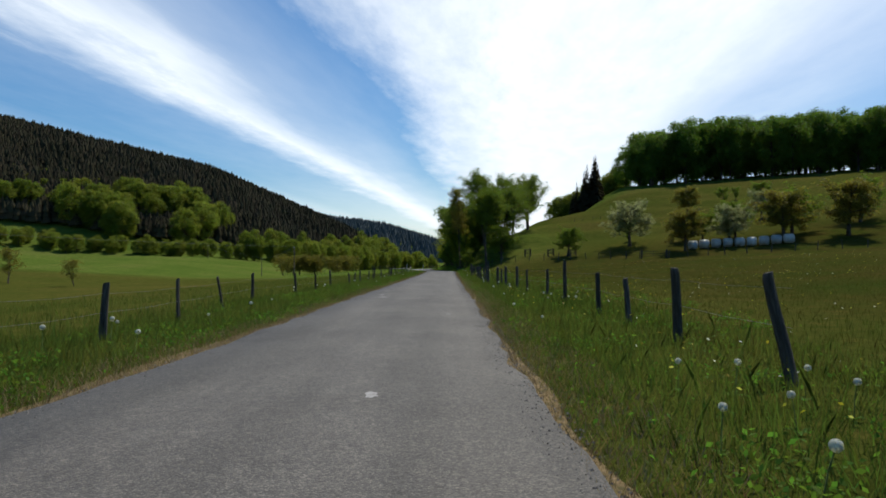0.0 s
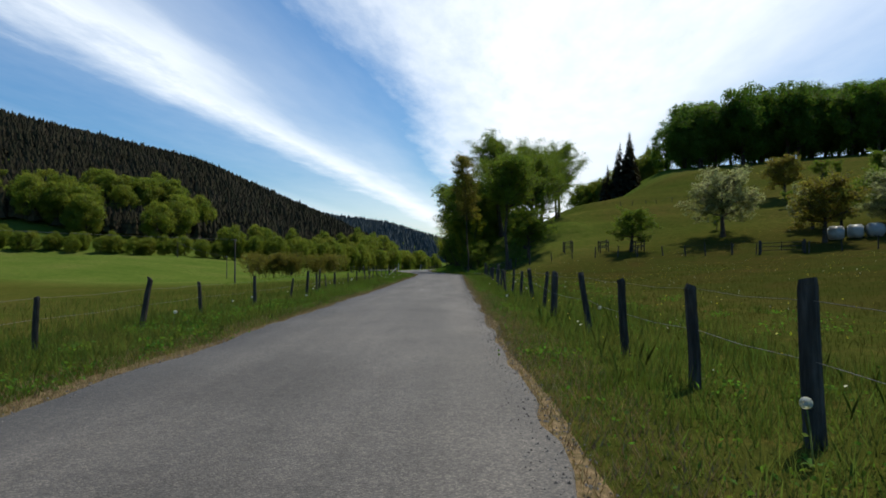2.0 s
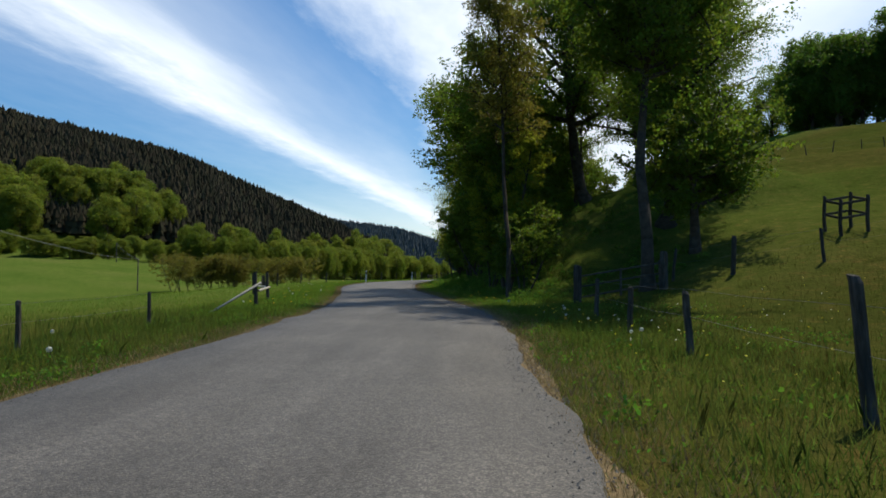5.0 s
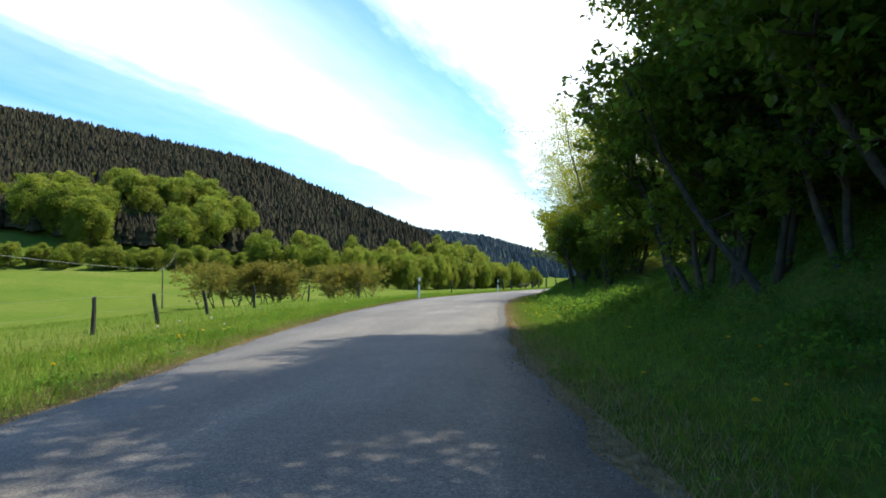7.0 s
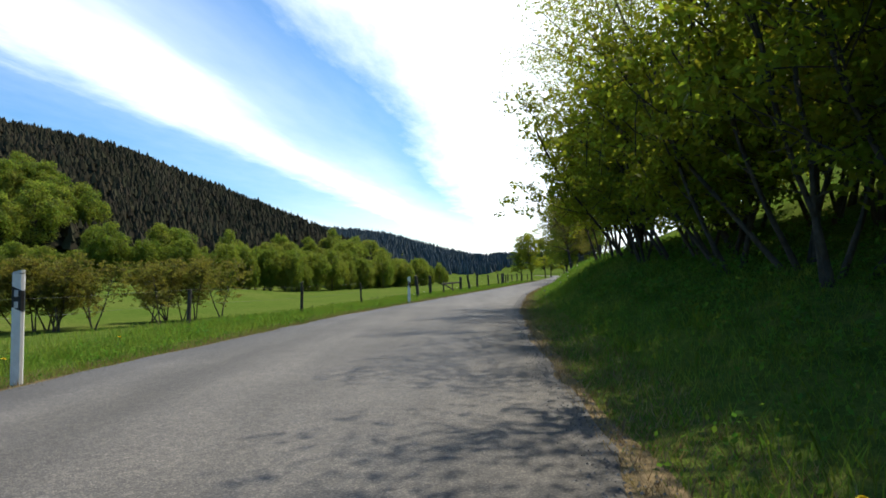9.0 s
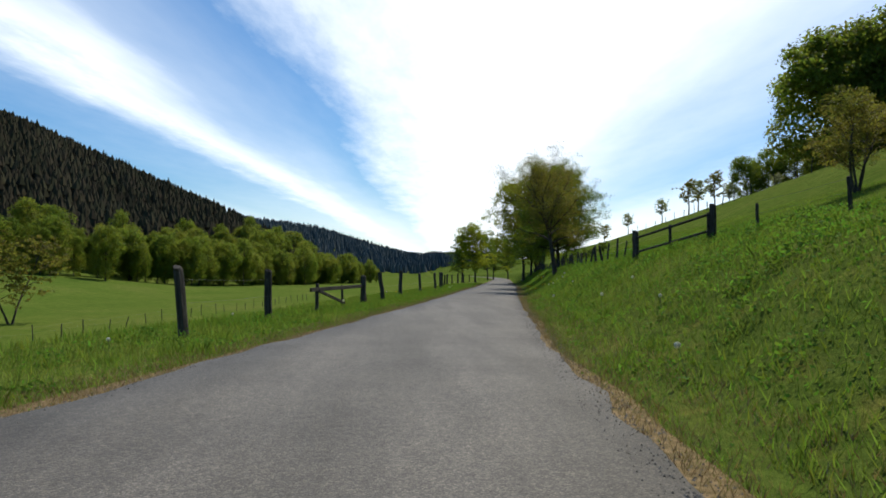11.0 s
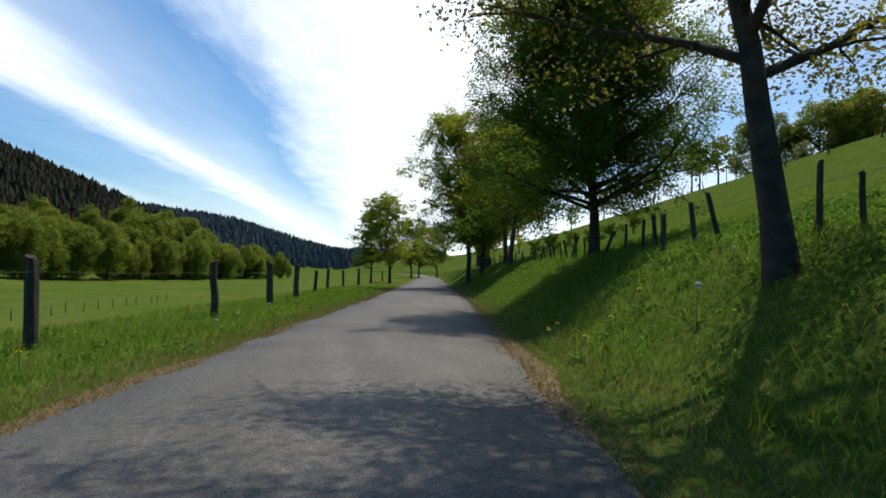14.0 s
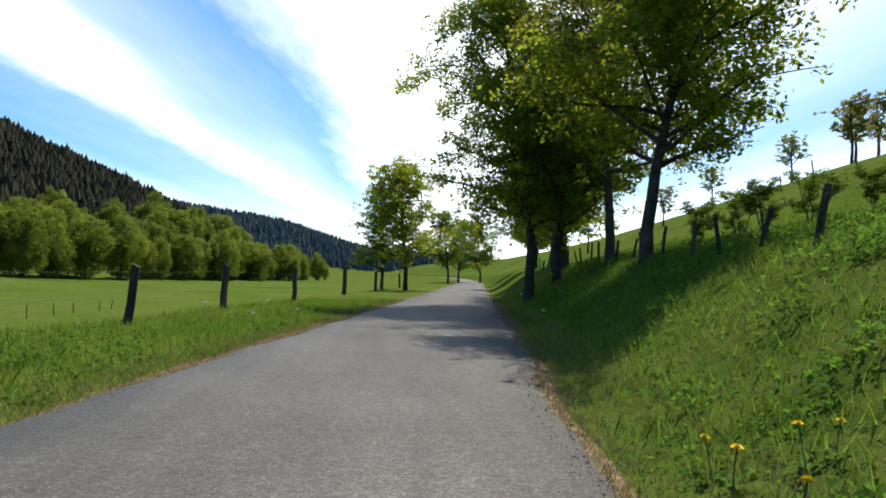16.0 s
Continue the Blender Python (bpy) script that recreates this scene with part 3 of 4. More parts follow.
def field_gate(label, a, b, h, rails, mat=WOOD, post_scale=1.15):
    f = tagged(new("field_gate"), label, "gate")
    for x, y in (a, b):
        part("gate_post", POSTS[4], f, "", pose(x, y, float(ground_z(x, y)), 0, 2, 20) @ Matrix.Diagonal((1.4 * post_scale, 1.4 * post_scale, post_scale, 1)))
    for k in rails:
        rail_between("bar", at(*a, k), at(*b, k), 0.035, 0.05, mat, f)
    for t in (0.04, 0.5, 0.96):
        x, y = a[0] + (b[0] - a[0]) * t, a[1] + (b[1] - a[1]) * t
        rail_between("upright", at(x, y, rails[0] - 0.1), at(x, y, h), 0.04, 0.06, mat, f)
    return f


field_gate("closed dark wooden field gate on the bank", (4.15, 162.9), (4.75, 160.5), 0.56, (0.18, 0.52), post_scale=0.72)
field_gate("closed weathered wooden gate at the foot of the hill", (4.3, 93.9), (7.0, 94.7), 0.9, (0.2, 0.5, 0.8))


field_gate("closed weathered rail gate into the hill pasture", (26.6, 82.2), (29.4, 80.6), 1.0, (0.3, 0.6, 0.9))


def tree_guard(x, y):
    """Four stakes with rails round a young fruit tree."""
    f = tagged(new("tree_guard"), "square wooden guard of stakes and rails round a sapling", "tree guard", "tree guards")
    corners = [(x + a * 0.42, y + b * 0.42) for a, b in ((-1, -1), (1, -1), (1, 1), (-1, 1))]
    for p, q in zip(corners, corners[1:] + corners[:1]):
        part("post", POSTS[1], f, "", pose(*p, float(ground_z(*p)), 1, -2, 30) @ Matrix.Scale(1.25, 4))
        for h in (0.55, 1.0):
            rail_between("rail", at(*p, h), at(*q, h), 0.03, 0.08, WOOD, f)
    return f


tree_guard(13.3, 96.2)
tree_guard(16.5, 93.9)
tree_guard(19.4, 91.6)


def delineator(x, y, turn, lift=0.04):
    """White plastic marker post with a slanting black band and two reflectors."""
    d = tagged(new("delineator_post"), "white plastic roadside marker post with black band", "marker post", "marker posts")
    prof = [(-0.06, -0.02), (-0.045, -0.05), (0.045, -0.05), (0.06, -0.02), (0.03, 0.05), (-0.03, 0.05)]

    def prism(name, z0, z1, slope, mat, grow=1.0):
        n = len(prof)
        vs = [(p[0] * grow, p[1] * grow, z0 + slope * p[0]) for p in prof] + [(p[0] * grow, p[1] * grow, z1 + slope * p[0]) for p in prof]
        fs = [(i, (i + 1) % n, n + (i + 1) % n, n + i) for i in range(n)] + [tuple(range(n, 2 * n)), tuple(reversed(range(n)))]
        return mesh(name, vs, fs, mat)

    part("body", prism("body", -0.3, 0.97, 0.0, WHITE), d)
    part("cap", prism("cap", 0.97, 1.0, 0.25, WHITE, 0.96), d)
    part("band", prism("band", 0.6, 0.82, -0.5, BLACK, 1.03), d, "slanting black band")
    for z in (0.645, 0.765):
        part("reflector", box("reflector", (0.04, 0.008, 0.07), SILVER, 0.003), d, "small silver reflector", pose(0, -0.055, z))
    d.matrix_basis = pose(x, y, float(ground_z(x, y)) + lift, 1, 2, turn)
    return d


delineator(-7.9, 134.3, 5, 0.2)
delineator(float(edge_left(152.5)) - 0.5, 152.5, -5)


# ---- power line across the meadow ----
def pole(x, y, h):
    p = tagged(new("wooden_pole"), "slim weathered wooden power pole in the meadow", "pole", "power poles")
    z = float(ground_z(x, y))
    part("mast", tubes("mast", [((0, 0, -0.5), (0, 0, h * 0.5), 0.1, 0.09), ((0, 0, h * 0.5), (0, 0, h), 0.09, 0.075)], WOOD, 8), p)
    for s in (-1, 1):
        part("insulator", tubes("insulator", [((0.1 * s, 0, h - 0.25), (0.1 * s, 0, h - 0.1), 0.03, 0.025)], WHITE, 8), p, "small white insulator")
    p.matrix_basis = pose(x, y, z, 0, 0, 20)
    return Vector((x, y, z + h - 0.1))


tops = [pole(x, y, 5.4) for x, y in ((-78, 44), (-25.6, 105.5), (-52, 176), (-92, 240))]
cable = tagged(new("power_cable"), "two thin sagging power cables between poles", "cable")
for s in (-0.1, 0.1):
    segs = []
    for p, q in zip(tops, tops[1:]):
        pts = [p + (q - p) * (i / 8) + Vector((s, 0, -1.2 * 4 * (i / 8) * (1 - i / 8) * 0.5)) for i in range(9)]
        segs += [(u, v, 0.012, 0.012) for u, v in zip(pts, pts[1:])]
    part("strand", tubes("strand", segs, WIRE, 4), cable)


# ---- trees ----
def leaf_mesh(c, size, g, mat, flat=0.9, face=None):
    """Folded leaves round the given places, lying loosely level or turned the way that is given."""
    n = len(c)
    w = g.normal(0, 1, (n, 3)) + np.array([0, 0, flat])
    if face is not None:
        w = g.normal(0, 0.55, (n, 3)) + face
    w /= np.linalg.norm(w, axis=1)[:, None] + 1e-6
    u = np.cross(w, g.normal(0, 1, (n, 3)))
    u /= np.linalg.norm(u, axis=1)[:, None] + 1e-6
    v = np.cross(w, u)
    s = (size * g.uniform(0.6, 1.35, n))[:, None]
    return quads("crown", np.stack([c - u * s, c + v * s * 0.55 + w * s * 0.15, c + u * s, c - v * s * 0.55 + w * s * 0.15], 1), mat)


def puff(g, n):
    """Directions within a soft ball."""
    v = g.normal(0, 1, (n, 3))
    return v / np.maximum(1, np.linalg.norm(v, axis=1)[:, None] / 1.7)


def tree_meshes(seed, h, crown_r, base, trunk_r, leaves, size, mat, limbs=18, rise=0.6, widest=0.4, clump=0.09, stems=1, droop=0.0, thin=0.007, per=14, spray=0.0, lean=None, flare=1.5):
    """A trunk with curved limbs, branches and twigs, and a crown of leaves gathered round the twigs."""
    g = np.random.default_rng(seed)
    segs, tips = [], []

    def wander(p, way, length, r0, r1, n, curve, jitter=0.13):
        pts = [np.array(p, float)]
        w = np.array(way, float)
        w /= np.linalg.norm(w)
        for i in range(n):
            w = w + g.normal(0, jitter, 3) + np.array([0, 0, curve])
            w /= np.linalg.norm(w)
            pts.append(pts[-1] + w * length / n)
        for i in range(n):
            segs[-1].append((pts[i], pts[i + 1], r0 + (r1 - r0) * i / n, r0 + (r1 - r0) * (i + 1) / n, r0))
        return pts

    def reach_at(f):
        return crown_r * max(0.18, math.sqrt(max(0, 1 - ((f - widest) / (1.02 - widest if f > widest else widest + 0.35)) ** 2)))

    for s in range(stems):
        off = np.array([0, 0, -0.3]) if stems == 1 else np.array([g.normal(0, 0.05), g.normal(0, 0.05), -0.3])
        way_up = np.array(lean or (0, 0, 1.0)) if stems == 1 else np.array([g.normal(0, 0.3), g.normal(0, 0.3), 1.0])
        foot = [off + way_up / way_up[2] * k for k in (0.0, 0.3, 0.55, 0.9)]
        wide = [trunk_r * k for k in (flare, flare * 0.8 + 0.2, 0.35 * flare + 0.72, 1.08)]
        segs.append([(foot[k], foot[k + 1], wide[k], wide[k + 1], 9) for k in range(3)])
        trunk = wander(foot[3] - way_up * 0.05, way_up, h * 0.92, trunk_r * 1.08, 0.02, 10, 0.04, 0.05)
        k = max(4, limbs // stems)
        for i in range(k):
            f = (i + g.uniform(0.1, 0.9)) / k
            z = base + (h * 0.86 - base) * f
            t = np.clip(z / (h * 0.92) * 10, 0, 9.99)
            j = int(t)
            p = trunk[j] + (trunk[j + 1] - trunk[j]) * (t - j)
            a = i * 2.4 + g.uniform(-0.5, 0.5)
            length = reach_at(f) * g.uniform(0.75, 1.08)
            up = rise * (0.5 + 0.9 * f)
            r = max(0.015, trunk_r * 0.5 * (1 - 0.75 * f))
            limb = wander(p, (math.cos(a), math.sin(a), up), length * 1.08, r, r * 0.25, 5, 0.05 - droop)
            tips += limb[3:]
            for m in range(5):
                q = limb[1 + m % 4] + (limb[2 + m % 4] - limb[1 + m % 4]) * g.uniform(0, 1)
                way = (limb[-1] - limb[0]) / length + g.normal(0, 0.75, 3)
                sub = wander(q, way, length * g.uniform(0.3, 0.55), max(0.008, r * 0.35), 0.0075, 3, 0.04 - droop)
                tips += sub[1:]
                for _ in range(2):
                    q2 = sub[1] + (sub[2] - sub[1]) * g.uniform(0, 1)
                    tw = wander(q2, g.normal(0, 1, 3) + (0, 0, 0.2 - droop * 3), length * 0.22, 0.006, 0.004, 2, -droop)
                    tips += tw[1:]
        tips.append(trunk[-1])
    tips = np.array(tips)
    weight = g.uniform(0.3, 1.7, len(tips))
    k = g.choice(len(tips), leaves, p=weight / weight.sum())
    n = leaves // per
    k = k[:n]
    centre = tips[k] + puff(g, n) * crown_r * np.array([clump, clump, clump * 0.75])
    flat = 0.5
    if spray:
        flat = 0.85
    else:
        spray = min(0.3, 0.05 * crown_r + 0.02)
    c = np.repeat(centre, per, axis=0) + puff(g, n * per) * spray * np.array([1.0, 1.0, flat])
    c[:, 2] = np.maximum(c[:, 2], 0.05)
    stems = [tubes("trunk", [q[:4] for q in one if q[4] > thin], BARK, 7 if thin < 0.03 else 5) for one in segs]
    return stems, leaf_mesh(c, size, g, mat)


def dome_meshes(seed, h, crown_r, base, trunk_r, puffs, leaves, size, mat):
    """A broad rounded woodland tree: limbs carrying billowing clumps of leaves."""
    g = np.random.default_rng(seed)
    mid, tall = base + (h - base) * 0.46, (h - base) * 0.5
    d = g.normal(0, 1, (puffs, 3)) + np.array([0, 0, 0.25])
    d /= np.linalg.norm(d, axis=1)[:, None]
    pr = crown_r * g.uniform(0.14, 0.32, puffs)
    pc = np.array([0, 0, mid]) + d * np.array([crown_r, crown_r, tall]) * g.uniform(0.5, 0.93, puffs)[:, None]
    k = g.choice(puffs, leaves, p=pr ** 2 / (pr ** 2).sum())
    v = g.normal(0, 1, (leaves, 3)) + 0.7 * d[k] + np.array([0, 0, 0.3])
    v /= np.linalg.norm(v, axis=1)[:, None]
    c = pc[k] + v * (pr[k] * g.uniform(0.4, 1.3, leaves))[:, None]
    c[:, 2] = np.maximum(c[:, 2], 0.1)
    segs = [((0, 0, -0.4), (0, 0, base + 1), trunk_r * 1.2, trunk_r), ((0, 0, base + 1), (0, 0, h * 0.8), trunk_r, 0.05)]
    for i in range(0, puffs, 4):
        z = max(base * 0.8, min(h * 0.7, pc[i][2] - np.linalg.norm(pc[i][:2]) * 0.6))
        segs.append(((0, 0, z), tuple(pc[i]), trunk_r * 0.35, 0.03))
    return [tubes("trunk", segs, BARK, 6)], leaf_mesh(c, size, g, mat, face=v)


def tree(name, label, meshes, x, y, turn=0, scale=1.0, sink=0.05, group="", category="tree", wide=1.0):
    t = tagged(new(name), label, category, group)
    for stem in meshes[0]:
        part("stem" if len(meshes[0]) > 1 else "trunk", stem, t)
    part("crown", meshes[1], t)
    t.matrix_basis = pose(x, y, float(ground_z(x, y)) - sink, 0, 0, turn) @ Matrix.Diagonal((scale * wide, scale * wide, scale, 1))
    return t


# single trees on the bank
tree("maple_tree", "half-leafed maple with a sparse pale top", tree_meshes(11, 6.1, 3.1, 1.3, 0.12, 40000, 0.032, LEAF_OLIVE, 24, 0.95, 0.5, 0.085, lean=(-0.12, 0.0, 1.0)), 7.3, 180.6, 0, 0.88, wide=1.08)
tree("spreading_tree", "broad round tree with dense leaves and low limbs", tree_meshes(12, 6.4, 2.8, 0.6, 0.11, 200000, 0.034, LEAF, 92, 0.75, 0.27, 0.055, droop=0.04, flare=1.7, spray=0.11), 10.1, 189.8, 140, wide=1.04)
tree("young_tree", "slender young tree with fresh yellow-green leaves", tree_meshes(13, 5.8, 2.3, 1.0, 0.1, 40000, 0.05, LEAF_LIGHT, 38, 0.6, 0.35, 0.08), 12.9, 204.3, 0, 1.12)
tree("birch_tree", "tall birch with drooping spring leaves", tree_meshes(14, 9.8, 2.5, 1.4, 0.13, 46000, 0.055, LEAF_LIGHT, 40, 0.7, 0.4, 0.085, droop=0.06), 12.7, 211.5, 0, 1.1)
tree("roadside_tree", "tall slim tree with a sparse open crown", tree_meshes(15, 8.5, 2.9, 1.8, 0.12, 26000, 0.05, LEAF_OLIVE, 28, 0.8, 0.5, 0.085), 14.2, 209.0)
ROW = [tree_meshes(16 + i, 8.0, 2.8, 1.0, 0.13, 15000, 0.085, (LEAF, LEAF_LIGHT)[i], 30, 0.7, 0.35, thin=0.01) for i in range(2)]
for x, y, s, k in ((13.4, 211, 0.9, 0), (14.8, 214.5, 0.95, 0), (15.8, 218.5, 1.0, 1), (17.0, 222, 0.9, 0), (18.8, 228, 1.0, 0), (20.8, 238, 1.1, 1), (24, 250, 1.1, 0), (10.4, 229.8, 0.95, 1), (9.2, 234, 0.8, 0), (29, 266, 1.2, 1), (19, 270, 1.1, 0), (22, 280, 1.1, 1), (26, 284, 1.1, 0), (33, 280, 1.2, 0)):
    tree("roadside_tree", "leafy tree beside the lane", ROW[k], x, y, rng.uniform(0, 360), s, group="trees along the lane")

# group of trees where the lane bends
BIG = [tree_meshes(20 + i, 14.0, 5.2, 5.2, 0.32, 36000, 0.095, LEAF, 28, 0.75, 0.5, 0.085) for i in range(2)]
SLIM = tree_meshes(23, 14.2, 1.9, 5.4, 0.085, 34000, 0.046, LEAF_OLIVE, 36, 0.9, 0.45, 0.1, flare=1.3)
BROW = tree_meshes(24, 11.8, 4.1, 3.4, 0.3, 60000, 0.062, LEAF, 32, 0.8, 0.45, 0.1, lean=(-0.2, 0.05, 1.0), flare=2.3)
LONE = tree_meshes(22, 11.0, 4.0, 2.6, 0.24, 52000, 0.062, LEAF, 36, 0.6, 0.45, 0.1, flare=2.0, droop=0.02)
HIGH = tree_meshes(18, 13.0, 3.8, 6.6, 0.2, 52000, 0.075, LEAF, 34, 0.7, 0.45, 0.1, flare=1.8)
THIN = tree_meshes(19, 9.5, 2.2, 3.0, 0.09, 9000, 0.055, LEAF, 20, 0.9, 0.5, 0.1)
tree("slim_tree", "tall slim tree with a thin half-leafed crown", SLIM, 2.7, 98.3, 0)
tree("beech_tree", "old leaning beech with a flared foot on the brow", BROW, 7.4, 108.1, 0)
tree("beech_tree", "tall beech standing alone on the brow", LONE, 12.0, 114.5, 75)
# These three beeches are added so that their crowns shade lane and slope.
tree("beech_tree", "high-crowned beech added beside the gate to shade the lane", HIGH, 6.7, 95.2, 0, 0.92)
tree("beech_tree", "leaning beech added to shade the slope", BROW, 9.8, 102.8, 150, 0.85)
tree("beech_tree", "leafy beech added above the gate to shade the slope", LONE, 12.2, 107.4, 200, 0.8)
tree("slim_tree", "thin young beech on the brow", THIN, 8.6, 114.0, 40)
tree("beech_tree", "tall beech above the bank", BIG[1], 16.5, 119, 210, 0.72)
DENSE = [tree_meshes(25 + i, 11.5, 3.4, 0.3, 0.15, 62000, 0.08, LEAF, 46, 0.5, 0.45, 0.11, stems=2) for i in range(2)]
OPEN = tree_meshes(28, 9.0, 3.7, 0.3, 0.055, 32000, 0.044, LEAF_LIGHT, 48, 0.8, 0.4, 0.12, stems=4)
YOUNG = tree_meshes(27, 7.2, 1.5, 0.4, 0.08, 26000, 0.05, LEAF_LIGHT, 34, 0.8, 0.4, 0.1, stems=2)
OVER = tree_meshes(29, 9.5, 4.2, 2.2, 0.18, 19000, 0.06, LEAF_LIGHT, 30, 0.4, 0.3, 0.09)
for m, x, y, s, lab in ((YOUNG, 3.0, 102.6, 0.95, "fresh yellow-green young tree under the slim tree"), (DENSE[0], 3.8, 113.8, 0.82, "dense dark leafy tree at the lane's edge"), (DENSE[1], 6.8, 118.8, 0.62, "low dense leafy tree on the bank"), (DENSE[0], 6.0, 114.8, 0.78, "dense leafy tree on the shaded bank"), (DENSE[1], 3.7, 108, 0.9, "dense dark leafy tree on the bank"), (OVER, 8.8, 124.4, 0.95, "leafy tree reaching over the sunny bank"), (OVER, 7.2, 132.0, 1.1, "leafy tree overhanging the bank"), (OPEN, 3.5, 132.2, 0.95, "open many-stemmed willow at the lane's edge"),
                        (OPEN, 2.6, 134, 1.0, "many-stemmed leafy tree at the lane's edge"), (OPEN, 2.2, 139.5, 0.95, "many-stemmed leafy tree at the lane's edge"), (OPEN, 2.2, 145.6, 0.85, "many-stemmed leafy tree at the lane's edge"),
                        (OPEN, 5.4, 140.4, 0.8, "many-stemmed leafy tree on the bank"), (BIG[0], 17, 124, 0.6, "tall leafy tree behind the hedge"), (DENSE[1], 4.4, 111.2, 0.75, "dense leafy tree on the shaded bank"), (DENSE[1], 5.3, 117.2, 0.8, "dense leafy tree on the shaded bank")):
    tree("hedge_tree", lab, m, x, y, rng.uniform(0, 360), s, group="trees on the shaded bank")
BUSH = [tree_meshes(30 + i, 2.6, 1.4, 0.15, 0.04, 6000, 0.058, LEAF, 14, 0.9, 0.35, 0.13, stems=3) for i in range(2)]
for y in np.concatenate([np.arange(105.5, 115.5, 1.0), np.arange(127.5, 133, 1.2)]):
    x = float(edge_right(y)) + (rng.uniform(3.2, 4.8) if y < 116 else rng.uniform(4.6, 6.4) if y < 124 else rng.uniform(2.6, 4.6))
    tree("bush", "dense leafy bush on the shaded bank", BUSH[rng.integers(2)], x, y, rng.uniform(0, 360), rng.uniform(0.8, 1.3), category="bush", group="bushes on the bank")
HBUSH = [tree_meshes(34 + i, 2.6, 1.4, 0.1, 0.025, 9000, 0.045, LEAF_LIGHT, 18, 0.8, 0.35, 0.13, stems=4) for i in range(2)]
for y in np.arange(133.0, 150.5, 1.3):
    tree("bush", "dense leafy bush filling the foot of the hedge", HBUSH[rng.integers(2)], float(edge_right(y)) + rng.uniform(2.5, 3.5), y, rng.uniform(0, 360), rng.uniform(1.0, 1.4), category="bush", group="bushes on the bank")
for y in np.arange(129.5, 147, 1.5):
    tree("bush", "dense leafy bush behind the hedge trees", HBUSH[rng.integers(2)], float(edge_right(y)) + rng.uniform(5.0, 6.4), y, rng.uniform(0, 360), rng.uniform(1.1, 1.5), category="bush", group="bushes on the bank")
for x, y, s in ((3.3, 99.2, 0.8), (2.9, 100.6, 0.9), (3.8, 101.8, 1.0), (2.4, 104.0, 0.9), (4.4, 104.6, 1.0)):
    tree("bush", "dense leafy bush under the old beeches", BUSH[rng.integers(2)], x, y, rng.uniform(0, 360), s, category="bush", group="bushes on the bank")
for x, y, s in ((4.6, 125.2, 1.0), (5.8, 124.8, 1.1), (6.8, 125.6, 1.2), (5.2, 127.0, 1.2), (7.9, 124.2, 1.2), (6.5, 127.6, 1.3), (8.6, 126.4, 1.3), (4.0, 127.2, 1.0), (9.4, 123.0, 1.4), (10.4, 121.2, 1.5), (11.2, 123.4, 1.6), (9.6, 119.0, 1.3), (4.7, 114.8, 1.3), (5.2, 116.0, 1.4), (6.3, 116.9, 1.5), (7.5, 118.0, 1.5)):
    tree("bush", "dense dark bush at the top of the sunny bank", BUSH[rng.integers(2)], x, y, rng.uniform(0, 360), s, category="bush", group="bushes on the bank")
YBUSH = tree_meshes(33, 3.0, 1.6, 0.15, 0.04, 14000, 0.035, LEAF_OLIVE, 20, 0.9, 0.35, 0.13, stems=4)
for x, y, s in ((10.0, 163.0, 0.7), (12, 160, 1.0)):
    tree("bush", "yellowish spring bush on the bank", YBUSH, x, y, rng.uniform(0, 360), s, category="bush")

# orchard, hedges and bales at the foot of the hill
APPLE = [tree_meshes(40 + i, 4.6, 2.6, 1.0, 0.17, 17000, 0.08, (LEAF_OLIVE, LEAF_PALE, LEAF)[i], 20, 0.45, 0.35, 0.1, droop=0.03, thin=0.012) for i in range(3)]
for x, y, s, k in ((28.2, 92.6, 1.25, 1), (33.3, 84.2, 1.1, 0), (39.5, 84.5, 1.0, 1), (42, 88, 1.0, 2), (45.6, 82, 1.3, 0), (49, 86, 1.2, 2), (53, 80, 1.4, 0), (37.5, 88.5, 0.8, 2), (44, 109.9, 1.0, 0), (58, 112, 0.8, 2), (18.8, 92.2, 0.8, 2), (9.4, 98.5, 1.0, 2), (52, 100, 0.9, 1), (60, 88, 1.2, 2), (36, 90.5, 0.8, 1)):
    tree("apple_tree", ("old apple tree with bronze spring leaves", "apple tree in pale blossom", "leafy green fruit tree")[k] + " on the pasture slope", APPLE[k], x, y, rng.uniform(0, 360), s, group="orchard trees")
for x, y, s in ((55, 120, 1.0), (58, 121, 0.8), (40, 102, 0.6), (29, 96, 0.5)):
    tree("bush", "dark round bush on the pasture slope", BUSH[0], x, y, rng.uniform(0, 360), s, category="bush")


def bale_mesh(seed):
    g = np.random.default_rng(seed)
    bm = bmesh.new()
    bmesh.ops.create_cone(bm, cap_ends=True, segments=20, radius1=0.6, radius2=0.6, depth=1.2)
    bmesh.ops.bevel(bm, geom=[e for e in bm.edges if abs(e.verts[0].co.z - e.verts[1].co.z) < 0.01], offset=0.12, segments=3, affect="EDGES")
    for v in bm.verts:
        v.co *= 1 + g.uniform(-0.02, 0.02)
    me = bpy.data.meshes.new("bale")
    bm.to_mesh(me)
    bm.free()
    me.materials.append(FOIL)
    me.shade_smooth()
    return me


BALES = [bale_mesh(i) for i in range(2)]
for i in range(9):
    x, y = 34.5 + i * 1.35, 83.4 - i * 0.55
    b = tagged(new("silage_bale", BALES[i % 2]), "round silage bale wrapped in white foil by the fence", "bale", "silage bales")
    b.matrix_basis = pose(x, y + 1.2, float(ground_z(x, y + 1.2)) + 0.58, 90, 0, 66 + rng.normal(0, 4))

